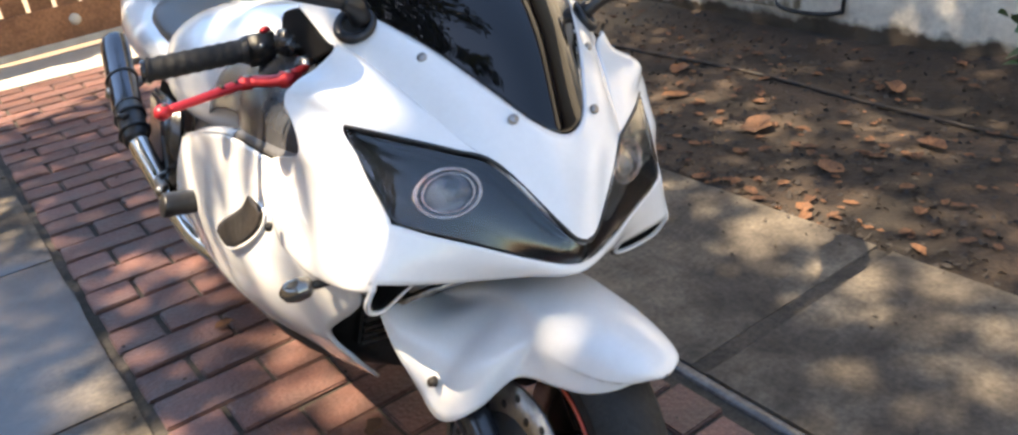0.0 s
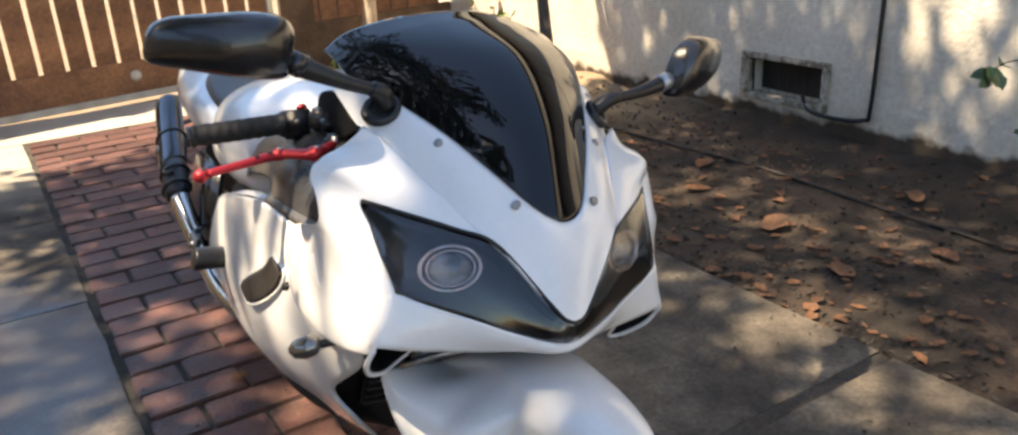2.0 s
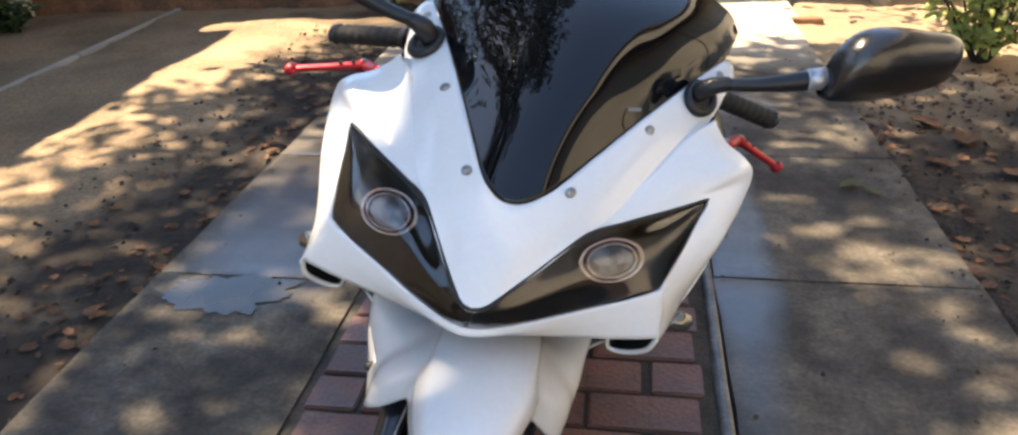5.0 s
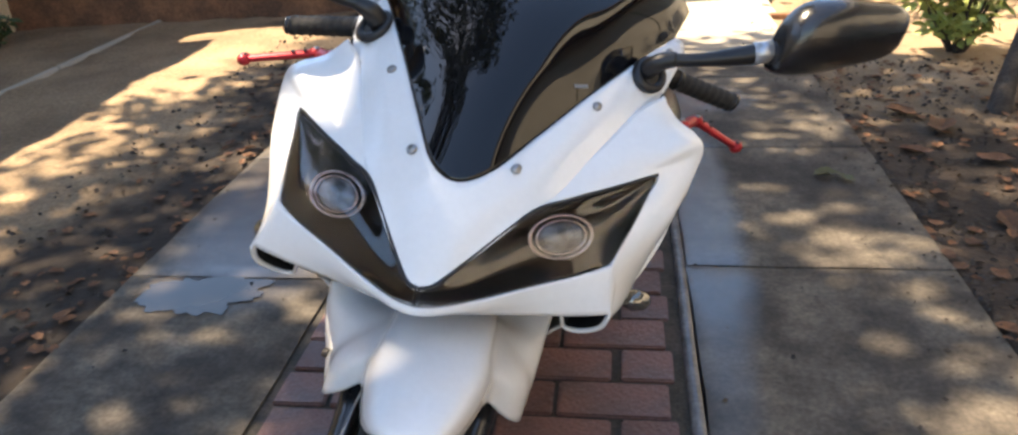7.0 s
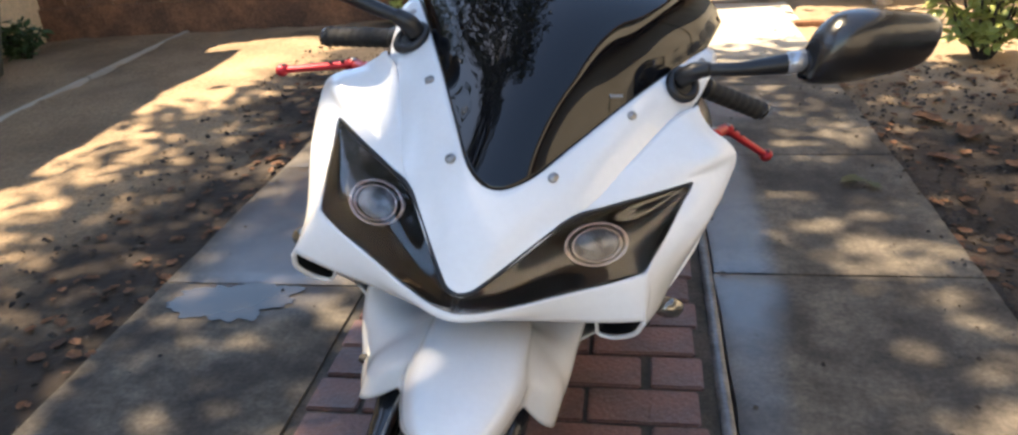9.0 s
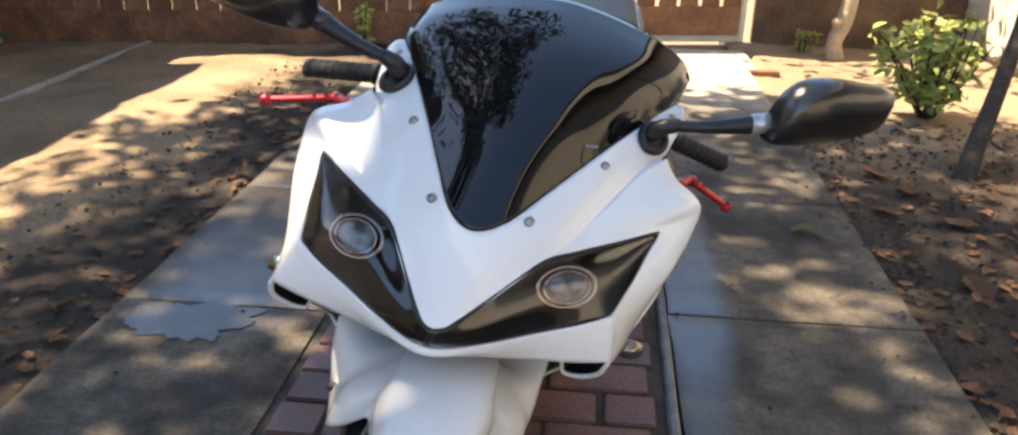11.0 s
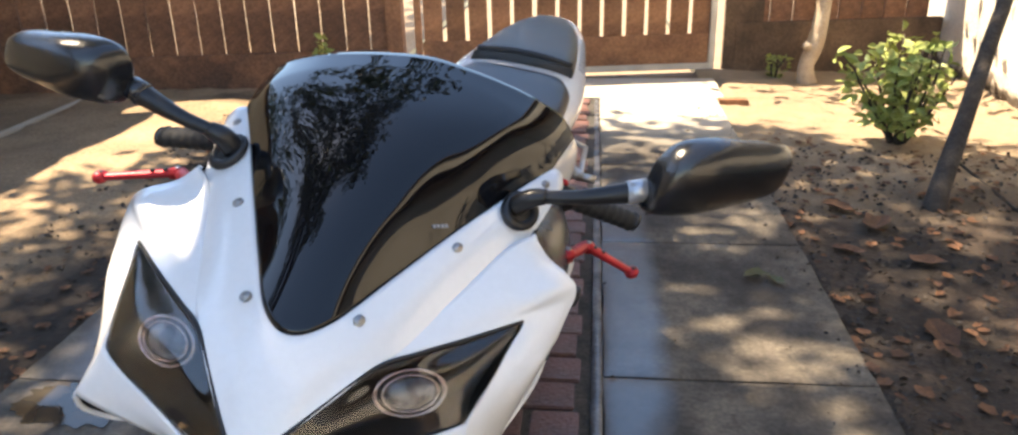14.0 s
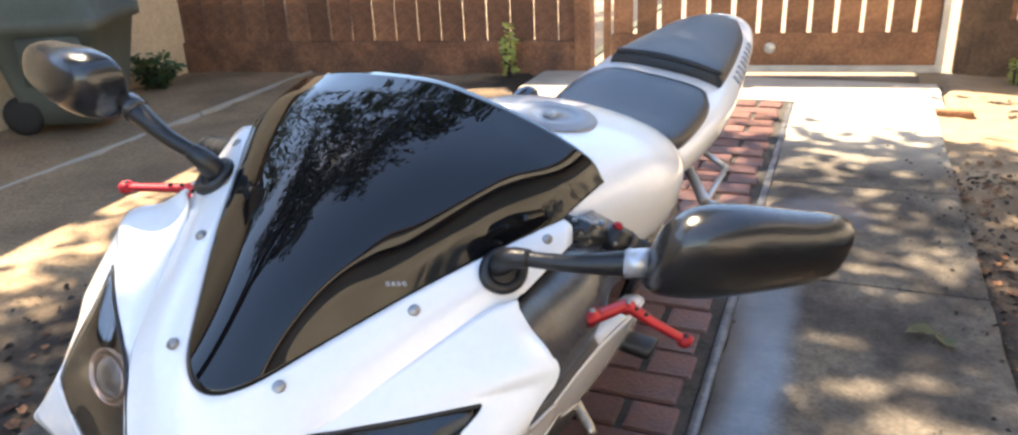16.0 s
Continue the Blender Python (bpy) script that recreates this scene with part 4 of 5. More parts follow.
# handlebars, levers
for s, end, inner, tip, piv, step, knee in ((-1, (-0.424, 0.112, 0.671), (-0.20, 0.065, 0.716), (-0.431, -0.030, 0.645), (-0.234, -0.026, 0.690), (-0.276, -0.062, 0.682), (-0.318, -0.018, 0.672)), (1, (0.404, 0.253, 0.630), (0.20, 0.170, 0.694), (0.421, 0.133, 0.588), (0.268, 0.044, 0.655), (0.298, 0.032, 0.645), (0.329, 0.096, 0.635))):
    e, i = Vector(end), Vector(inner)
    d = e - i
    bar = bp("handlebar", tube([i - d * 0.15, i + d * 0.4], 0.013, 14), BLACK, label="black clip-on handlebar")
    rib = [e, e - d * 0.02, e - d * 0.03, e - d * 0.05] + [e - d * (0.07 + 0.035 * k) for k in range(17)]
    bp("grip", tube(rib, [0.014, 0.019, 0.019, 0.0165] + [0.0185 if k % 2 else 0.017 for k in range(17)], 16, 70), RUBBER, bar, "black ribbed rubber grip")
    bp("bar_end", tube([e + d * 0.02, e - d * 0.015], 0.017, 16), GLOSSBLACK, bar)
    box_at = bp("switch_box", join(obox(i + d * 0.285, d, (0.052, 0.036, 0.040), 0.007), obox(i + d * 0.285 + Vector((0, 0.003, -0.016)), d, (0.040, 0.030, 0.022), 0.005),
                                   tube([i + d * 0.37, i + d * 0.41], [0.022, 0.020], 16, 6)), BLACK, bar, "black switch housing")
    bp("button", obox(i + d * 0.27 + Vector((0, 0.002, 0.024)), d, (0.016, 0.014, 0.010), 0.003), RED, box_at, "red switch button")
    bp("rocker", obox(i + d * 0.31 + Vector((0, 0.018, 0.010)), d, (0.014, 0.008, 0.012), 0.002), TRIM, box_at, "grey rocker switch")
    bp("screw", lathe(i + d * 0.285 + Vector((0.006 * s, -0.018, 0.004)), (0, -1, 0.1), [(0.0, 0.002), (0.004, 0.002), (0.0045, -0.002)], 12), STEEL, box_at)
    bp("master_cylinder", join(obox(i + d * 0.10 + Vector((0, -0.014, 0.004)), d, (0.060, 0.030, 0.034), 0.006),
                               tube([i + d * 0.02 + Vector((0, -0.03, 0.006)), i + d * 0.18 + Vector((0, -0.045, 0.0))], [0.012, 0.010], 12, 6),
                               tube([i + d * 0.115, i + d * 0.165], [0.0215, 0.0215], 16, 4)), GLOSSBLACK, bar, "black clamp and master cylinder")
    bp("lever_perch", obox(Vector(piv) + Vector((-0.012 * s, 0.018, 0.004)), d, (0.046, 0.044, 0.020), 0.005), GLOSSBLACK, bar, "black lever perch")
    for off in (0.0, 0.014):
        bp("cable", tube([i + d * 0.16 + Vector((0, -0.045, off)), i + d * 0.04 + Vector((0, -0.075, 0.004 + off)), i - d * 0.22 + Vector((0, -0.06, -0.02 + off)), i - d * 0.5 + Vector((0, 0.0, -0.06))], 0.0045, 8, 20), RUBBER, bar, "black control cable")
    bp("pivot", tube([Vector(piv) + Vector((0, 0, 0.012)), Vector(piv) - Vector((0, 0, 0.014))], 0.008, 10), STEEL, bar)
    p, st, t, k = Vector(piv), Vector(step), Vector(tip), Vector(knee)
    lev = bp("lever", tube([p, p.lerp(st, 0.5), st, st.lerp(k, 0.5), k, k.lerp(t, 0.5), t - (t - k) * 0.05], [0.008, 0.0105, 0.0115, 0.0105, 0.0105, 0.0088, 0.0082], 12, 44, 0.72), RED, label="red anodised folding lever")
    for q, w in ((st, 0.0125), (k, 0.0105)):
        bp("knuckle", box(q.x - w, q.x + w, q.y - w, q.y + w, q.z - w * 0.8, q.z + w * 0.8, 0.003), RED, lev)
        bp("knuckle_pin", lathe(q + Vector((0, 0, w * 0.8)), (0, 0, 1), [(0.0, 0.002), (0.0045, 0.002), (0.005, -0.002)], 12), STEEL, lev)
    bp("lever_end", lathe(t, (0.1 * s, -0.2, 1), [(0.0, 0.009), (0.007, 0.009), (0.0115, 0.004), (0.0115, -0.004), (0.007, -0.009), (0.0, -0.009)], 16), RED, lev)
    bp("drilled_hole", lathe(t + Vector((0, -0.002, 0.009)), (0.1 * s, -0.2, 1), [(0.0, 0.001), (0.004, 0.001), (0.0045, -0.002)], 10), DARK, lev)
    for q in (0.15, 0.32):
        bp("drilled_hole", lathe(k.lerp(t, q) + Vector((0, -0.003, 0.0085)), (0, 0, 1), [(0.0, 0.001), (0.003, 0.001), (0.0035, -0.002)], 10), DARK, lev)

for s in (-1, 1):
    side = (lambda vf: vf) if s > 0 else mirror
    # sheet coloured as the shadowed hollow behind the cowl's edge
    bp("inner_fairing", side(shell([[(0.233, -0.118, 0.728), (0.240, -0.06, 0.750), (0.243, -0.015, 0.772)],
                                    [(0.225, -0.050, 0.705), (0.232, 0.01, 0.728), (0.238, 0.050, 0.758)],
                                    [(0.205, 0.00, 0.685), (0.215, 0.06, 0.705), (0.225, 0.090, 0.735)],
                                    [(0.185, 0.05, 0.66), (0.195, 0.11, 0.68), (0.205, 0.125, 0.71)]], 16, 20, 0.005)), CAVITY, label="inner fairing beside the clocks, blackened for the hollow's shade")
# cockpit and frame core
bp("dash_panel", shell([[(-0.222, -0.105, 0.722), (-0.12, -0.12, 0.74), (0, -0.125, 0.745), (0.12, -0.12, 0.74), (0.222, -0.105, 0.722)],
                        [(-0.226, -0.02, 0.752), (-0.12, -0.03, 0.765), (0, -0.03, 0.77), (0.12, -0.03, 0.765), (0.226, -0.02, 0.752)],
                        [(-0.205, 0.08, 0.69), (-0.12, 0.11, 0.715), (0, 0.12, 0.72), (0.12, 0.11, 0.715), (0.205, 0.08, 0.69)]], 24, 16, 0.004), CAVITY, label="black dash panel under the screen")
bp("cockpit", hull([(-0.25, 0.06, 0.66, 0.50), (-0.12, 0.15, 0.72, 0.48), (0.02, 0.19, 0.74, 0.46), (0.14, 0.185, 0.69, 0.45), (0.22, 0.17, 0.66, 0.45)]), CAVITY, label="black cockpit and headstock")
bp("fork_crown", join(tube([(-0.13, 0.10, 0.73), (0.13, 0.14, 0.72)], 0.02, 12), tube([(-0.11, 0.10, 0.75), (-0.11, 0.09, 0.66)], 0.024, 14), tube([(0.11, 0.14, 0.745), (0.11, 0.13, 0.66)], 0.024, 14)), STEEL, label="silver top yoke and fork caps")
bp("engine", hull([(-0.10, 0.10, 0.48, 0.20), (0.05, 0.20, 0.50, 0.16), (0.30, 0.22, 0.50, 0.15), (0.55, 0.22, 0.50, 0.16), (0.75, 0.16, 0.48, 0.22)]), DARK, label="dark engine block behind the cowls")
rad = bp("radiator", box(-0.13, 0.15, -0.10, -0.07, 0.26, 0.45, 0.006), DARK, label="dusty brown radiator", smooth=False)
for k in range(14):
    bp("fin", box(-0.125, 0.145, -0.104, -0.099, 0.268 + 0.0125 * k, 0.272 + 0.0125 * k), STEEL, rad, smooth=False)
bp("lower_stay", tube([(-0.17, -0.27, 0.42), (-0.12, -0.30, 0.445), (-0.02, -0.32, 0.46), (0.12, -0.30, 0.445)], 0.006, 8), STEEL, label="thin steel cowl stay")

# tank, seat, tail
tank = bp("fuel_tank", hull([(0.15, 0.10, 0.650, 0.50), (0.24, 0.160, 0.700, 0.46), (0.38, 0.228, 0.732, 0.44), (0.56, 0.268, 0.728, 0.44), (0.70, 0.24, 0.700, 0.46), (0.82, 0.175, 0.635, 0.47), (0.90, 0.13, 0.58, 0.47)], 40, 2.5), WHITE, label="rounded white fuel tank")
cap = bp("filler_cap", lathe((0, 0.485, 0.7335), (0, 0.02, 1), [(0.0, 0.006), (0.02, 0.006), (0.021, 0.003), (0.046, 0.0035), (0.048, 0.0055), (0.066, 0.005), (0.068, 0.003), (0.080, 0.0035), (0.083, 0.0)], 40), GREY, tank, "grey round filler cap")
bp("cap_flap", box(-0.010, 0.010, 0.455, 0.495, 0.739, 0.742, 0.001), STEEL, cap)
TAIL = [(0.72, 0.17, 0.585, 0.45), (0.90, 0.205, 0.603, 0.45), (1.10, 0.225, 0.640, 0.47), (1.28, 0.222, 0.668, 0.49), (1.48, 0.192, 0.700, 0.54), (1.70, 0.152, 0.728, 0.60), (1.86, 0.100, 0.736, 0.65), (1.94, 0.035, 0.730, 0.68)]
tail = bp("tail", hull(TAIL, 40, 2.8), WHITE, label="white painted tail section")
bp("seat", hull([(0.80, 0.11, 0.60, 0.54), (0.87, 0.17, 0.617, 0.54), (0.96, 0.187, 0.630, 0.55), (1.09, 0.186, 0.658, 0.57), (1.16, 0.155, 0.670, 0.60)], 36, 3.2), VINYL, label="black vinyl rider seat")
bp("pillion_pad", hull([(1.25, 0.150, 0.690, 0.61), (1.27, 0.166, 0.706, 0.61), (1.45, 0.150, 0.724, 0.63), (1.64, 0.118, 0.744, 0.66), (1.76, 0.07, 0.752, 0.69)], 32, 3.2), VINYL, label="black vinyl pillion pad")
bp("pad_ridge", tube([(-0.152, 1.255, 0.688), (-0.05, 1.240, 0.703), (0.05, 1.240, 0.703), (0.152, 1.255, 0.688)], 0.009, 10, 24), BLACK, label="black piped front edge of the pillion pad")
for j in range(8):
    y = 1.36 + 0.040 * j
    hw, top, bot = [float(np.interp(y, [q[0] for q in TAIL], [q[m] for q in TAIL])) for m in (1, 2, 3)]
    rows = []
    for a in (24, 33, 42):
        ca, sa = math.cos(radians(a)) ** (2 / 2.8), math.sin(radians(a)) ** (2 / 2.8)
        rows.append([((hw + 0.003) * ca, yy, (top + bot) / 2 + ((top - bot) / 2 + 0.003) * sa) for yy in (y, y + 0.012, y + 0.024)])
    bp("decal", shell(rows, 4, 5, 0.002), GREY, tail, "grey decal bar")

# front wheel, fork, mudguard
WC = Vector((0.033, -0.40, 0.190))
wheel = bp("front_wheel", lathe(WC, (1, 0, 0), [(0.178, -0.05), (0.196, -0.045), (0.212, -0.028), (0.218, 0.0), (0.212, 0.028), (0.196, 0.045), (0.178, 0.05), (0.155, 0.045), (0.148, 0.03), (0.148, -0.03), (0.155, -0.045), (0.178, -0.05)], 56), RUBBER, label="front wheel with black tyre")
bp("rim", lathe(WC, (1, 0, 0), [(0.158, -0.046), (0.148, -0.046), (0.140, -0.03), (0.136, 0.0), (0.140, 0.03), (0.148, 0.046), (0.158, 0.046)], 56), GLOSSBLACK, wheel, "black rim")
for s in (-1, 1):
    bp("rim_tape", ring(WC + Vector((0.047 * s, 0, 0)), (1, 0, 0), 0.154, 0.0025, 64, 6), ORANGE, wheel, "orange rim stripe")
for k in range(3):
    a = 2 * math.pi * k / 3 + 0.3
    o = Vector((0, math.cos(a), math.sin(a)))
    bp("spoke", tube([WC + o * 0.02, WC + o * 0.09, WC + o * 0.14], [0.028, 0.018, 0.024], 10, 12), GLOSSBLACK, wheel)
for s in (-1, 1):
    x = 0.075 * s
    disc = bp("brake_disc", lathe(WC + Vector((x, 0, 0)), (1, 0, 0), [(0.085, -0.003), (0.13, -0.003), (0.13, 0.003), (0.085, 0.003), (0.085, -0.003)], 56), STEEL, wheel, "drilled steel brake disc")
    for k in range(24):
        a = 2 * math.pi * k / 24
        r = 0.098 if k % 2 else 0.116
        bp("drilled_hole", lathe(WC + Vector((x + 0.0034 * s, r * math.cos(a), r * math.sin(a))), (s, 0, 0), [(0.0, 0.0), (0.006, 0.0), (0.0065, -0.002)], 10), DARK, disc)
    bp("disc_carrier", lathe(WC + Vector((x, 0, 0)), (1, 0, 0), [(0.03, -0.006), (0.086, -0.004), (0.086, 0.004), (0.03, 0.006)], 32), DARK, disc, "dark disc carrier")
    bp("caliper", hull([(-0.275, 0.018, 0.30, 0.22, 0.033 + 0.075 * s), (-0.255, 0.026, 0.315, 0.205, 0.033 + 0.08 * s), (-0.225, 0.026, 0.31, 0.20, 0.033 + 0.08 * s), (-0.21, 0.018, 0.29, 0.22, 0.033 + 0.08 * s)], 20, 4), DARK, label="dark brake caliper")
    leg = bp("fork_leg", tube([(0.033 + 0.088 * s, -0.40, 0.195), (0.033 + 0.092 * s, -0.33, 0.25), (0.02 + 0.100 * s, -0.20, 0.345)], [0.024, 0.027, 0.026], 16, 14), GLOSSBLACK, label="black fork leg")
    bp("stanchion", tube([(0.02 + 0.100 * s, -0.21, 0.34), (0.112 * s, -0.04, 0.66)], 0.019, 16), STEEL, leg, "bright fork tube")
axle = bp("axle", tube([WC - Vector((0.14, 0, 0)), WC + Vector((0.14, 0, 0))], 0.014, 12), STEEL, wheel)
rows = []
for ty, tz, hw, ey, ez in ((-0.205, 0.380, 0.176, -0.205, 0.372), (-0.25, 0.412, 0.170, -0.240, 0.334), (-0.30, 0.426, 0.160, -0.285, 0.290), (-0.34, 0.431, 0.152, -0.322, 0.258),
                           (-0.38, 0.434, 0.146, -0.360, 0.264), (-0.42, 0.434, 0.126, -0.392, 0.292), (-0.455, 0.433, 0.094, -0.412, 0.330), (-0.49, 0.431, 0.082, -0.442, 0.348),
                           (-0.53, 0.427, 0.073, -0.485, 0.354), (-0.565, 0.421, 0.061, -0.530, 0.362), (-0.588, 0.414, 0.045, -0.560, 0.376), (-0.597, 0.406, 0.023, -0.580, 0.392), (-0.600, 0.401, 0.004, -0.592, 0.399)):
    w = min(0.078, hw * 0.92)
    drop = min(0.034, (tz - ez) * 0.5)
    top, sho, low_edge = Vector((0, ty, tz)), Vector((w, ty + (ey - ty) * 0.3, tz - drop)), Vector((hw, ey, ez))
    half = [top, Vector((w * 0.45, ty, tz - drop * 0.08)), Vector((w * 0.82, ty, tz - drop * 0.36)), sho, sho.lerp(low_edge, 0.5) + Vector((0.45 * max(0.0, hw - w - 0.02), 0, 0.010)), low_edge]
    full = [Vector((-p.x, p.y, p.z)) for p in reversed(half[1:])] + half
    rows.append([Vector((p.x + 0.012 + 0.045 * (-0.2 - p.y) + 0.020 * ease(-p.y, 0.2, 0.33), p.y + 0.08 * (p.x + 0.12) + 0.036 * ease(-p.y, 0.2, 0.5), p.z - 0.010 * ease(-p.y, 0.3, 0.5))) for p in full])
mud = bp("mudguard", shell(rows, 61, 72, 0.004), WHITE, label="white painted front mudguard")
for s in (-1, 1):
    bp("guard_screw", lathe((0.024 + 0.150 * s, -0.310 + 0.01 * (s + 1), 0.309), (s, 0, 0.1), [(0.0, 0.006), (0.006, 0.005), (0.008, -0.004)], 14), DARK, mud)

# rear wheel, exhaust, rests, stand
RC = Vector((0, 1.18, 0.300))
rear = bp("rear_wheel", lathe(RC, (1, 0, 0), [(0.20, -0.085), (0.23, -0.075), (0.252, -0.04), (0.258, 0.0), (0.252, 0.04), (0.23, 0.075), (0.20, 0.085), (0.17, 0.06), (0.17, -0.06), (0.20, -0.085)], 48), RUBBER, label="rear wheel with wide black tyre")
bp("hub", lathe(RC, (1, 0, 0), [(0.03, -0.08), (0.06, -0.06), (0.165, -0.05), (0.165, 0.05), (0.06, 0.06), (0.03, 0.08)], 32), GLOSSBLACK, rear)
for s in (-1, 1):
    bp("swingarm", tube([(0.13 * s, 0.70, 0.30), (0.14 * s, 0.95, 0.28), (0.13 * s, 1.20, 0.235)], [0.035, 0.03, 0.025], 12, 14), STEEL, label="silver swingarm")
    rest = bp("foot_rest", tube([(0.175 * s, 1.10, 0.47), (0.235 * s, 1.00, 0.465), (0.292 * s, 0.88, 0.470)], [0.013, 0.012, 0.014], 10, 14), ALLOY, label="bare alloy foot rest bracket")
    bp("peg", tube([(0.285 * s, 0.875, 0.472), (0.335 * s, 0.868, 0.474)], 0.012, 10), STEEL, rest)
    bp("hanger", tube([(0.292 * s, 0.88, 0.470), (0.282 * s, 1.13, 0.475)], 0.008, 8), ALLOY, rest)
    bp("strut", tube([(0.282 * s, 1.13, 0.475), (0.20 * s, 1.14, 0.50)], 0.008, 8), ALLOY, rest)
muf = bp("muffler", tube([(-0.298, 0.795, 0.444), (-0.298, 0.80, 0.447), (-0.298, 0.82, 0.455), (-0.292, 1.00, 0.548), (-0.290, 1.035, 0.565), (-0.290, 1.05, 0.573)], [0.022, 0.031, 0.034, 0.035, 0.033, 0.022], 24, 30), DARKCHROME, label="glossy dark chromed muffler")
bp("muffler_strap", ring((-0.295, 0.90, 0.495), (0, 0.9, 0.45), 0.035, 0.004), BLACK, muf)
bp("exhaust_pipe", tube([(-0.10, 0.34, 0.17), (-0.20, 0.52, 0.22), (-0.265, 0.62, 0.33), (-0.298, 0.71, 0.402)], [0.024, 0.024, 0.022, 0.024], 16, 24), CHROME, label="bright exhaust link pipe")
bp("exhaust_clamp", join(tube([(-0.298, 0.70, 0.398), (-0.298, 0.72, 0.408), (-0.298, 0.80, 0.447)], [0.026, 0.030, 0.032], 18, 8), ring((-0.298, 0.725, 0.410), (0, 0.9, 0.45), 0.031, 0.005), ring((-0.298, 0.775, 0.434), (0, 0.9, 0.45), 0.032, 0.005), tube([(-0.31, 0.74, 0.445), (-0.335, 0.745, 0.448)], 0.007, 8)), BLACK, label="black exhaust clamp and joint")
bp("brake_pedal", tube([(-0.20, 0.62, 0.36), (-0.27, 0.60, 0.34), (-0.29, 0.48, 0.36), (-0.31, 0.44, 0.37)], 0.009, 8), STEEL, label="steel brake pedal")
for s in (-1, 1):
    bp("heel_plate", box(0.245 * s - 0.01, 0.245 * s + 0.01, 0.55, 0.78, 0.33, 0.50, 0.008), GLOSSBLACK, label="black heel plate")
bp("side_stand", tube([(0.16, 0.50, 0.20), (0.24, 0.47, 0.13), (0.315, 0.44, 0.082)], 0.012, 10), STEEL, label="steel side stand")

# ---- plants, litter, clutter ----
def leaf_at(v, f, p, d, size, rnd, wide=0.5, droop=0.3):
    """Adds a folded leaf of four faces, with its stalk at p, pointing along d."""
    d = Vector(d).normalized()
    side = d.cross(Vector((rnd.uniform(-1, 1), rnd.uniform(-1, 1), rnd.uniform(0.2, 1)))).normalized()
    up = side.cross(d).normalized()
    k = len(v)
    b, e = p + d * size * 0.5, p + d * size - up * size * droop * 0.4
    v += [p, b + side * size * wide / 2 + up * size * 0.08, b, b - side * size * wide / 2 + up * size * 0.08, e]
    f += [(k, k + 1, k + 2), (k, k + 2, k + 3), (k + 1, k + 4, k + 2), (k + 2, k + 4, k + 3)]


def oval_leaf(v, f, p, d, size, rnd, wide=0.6, droop=0.4):
    """Adds a broad leaf, folded along its midrib and bent down towards the tip."""
    d = Vector(d).normalized()
    side = d.cross(Vector((rnd.uniform(-1, 1), rnd.uniform(-1, 1), rnd.uniform(0.3, 1)))).normalized()
    up = side.cross(d).normalized()
    k = len(v)
    for t, w in ((0.0, 0.06), (0.22, 0.74), (0.5, 1.0), (0.78, 0.72), (1.0, 0.04)):
        m = p + d * size * t - up * size * droop * 0.5 * t * t
        v += [m + side * size * wide * w / 2 + up * size * 0.10 * w, m, m - side * size * wide * w / 2 + up * size * 0.10 * w]
    for j in range(4):
        a = k + 3 * j
        f += [(a, a + 3, a + 4, a + 1), (a + 1, a + 4, a + 5, a + 2)]


def dry_leaf(v, f, p, turn, size, rnd, long=0.6):
    """Adds a shrivelled leaf with an uneven, lobed outline and curled edges, lying at p."""
    k, n = len(v), 11
    curl, tilt = rnd.uniform(0.1, 0.5), rnd.uniform(-0.25, 0.25)
    v.append(p + Vector((0, 0, 0.04 * size)))
    for j in range(n):
        a = 2 * math.pi * j / n
        r = size * 0.5 * (rnd.uniform(0.72, 1.0) if j % 2 else rnd.uniform(0.88, 1.15))
        x, y = r * math.cos(a), r * long * math.sin(a)
        v.append(p + Vector((x * math.cos(turn) - y * math.sin(turn), x * math.sin(turn) + y * math.cos(turn), curl * abs(y) * rnd.uniform(0.5, 1.2) + tilt * x * 0.5 + 0.1 * size)))
    f += [(k, k + 1 + j, k + 1 + (j + 1) % n) for j in range(n)]


def aim(rnd, z0=-0.5, z1=1.0):
    a = rnd.uniform(0, 2 * math.pi)
    return Vector((math.cos(a), math.sin(a), rnd.uniform(z0, z1)))


def bush(name, label, at, high, wide, count, size, mat, seed, stems=7):
    rnd = random.Random(seed)
    plant = thing(name, label, "bush", pose(*at))
    sv, sf, lv, lf = [], [], [], []
    for k in range(stems):
        a = rnd.uniform(0, 2 * math.pi)
        tip = Vector((math.cos(a) * wide * rnd.uniform(0.2, 0.9), math.sin(a) * wide * rnd.uniform(0.2, 0.9), high * rnd.uniform(0.65, 1.0)))
        pts = [Vector((0, 0, -0.03)), tip * 0.5 + Vector((rnd.uniform(-0.03, 0.03), rnd.uniform(-0.03, 0.03), 0.02)), tip]
        tv, tf = tube(pts, [0.008, 0.006, 0.003], 6, 8)
        sv, sf = join((sv, sf), (tv, tf))
        for _ in range(count // stems):
            u = rnd.uniform(0.25, 1.0)
            p = pts[0].lerp(tip, u) + aim(rnd) * wide * 0.22 * rnd.random()
            oval_leaf(lv, lf, p, aim(rnd), size * rnd.uniform(0.6, 1.2), rnd, 0.5)
    mesh("stem", sv, sf, BARK, plant)
    mesh("foliage", lv, lf, mat, plant, False)
    return plant


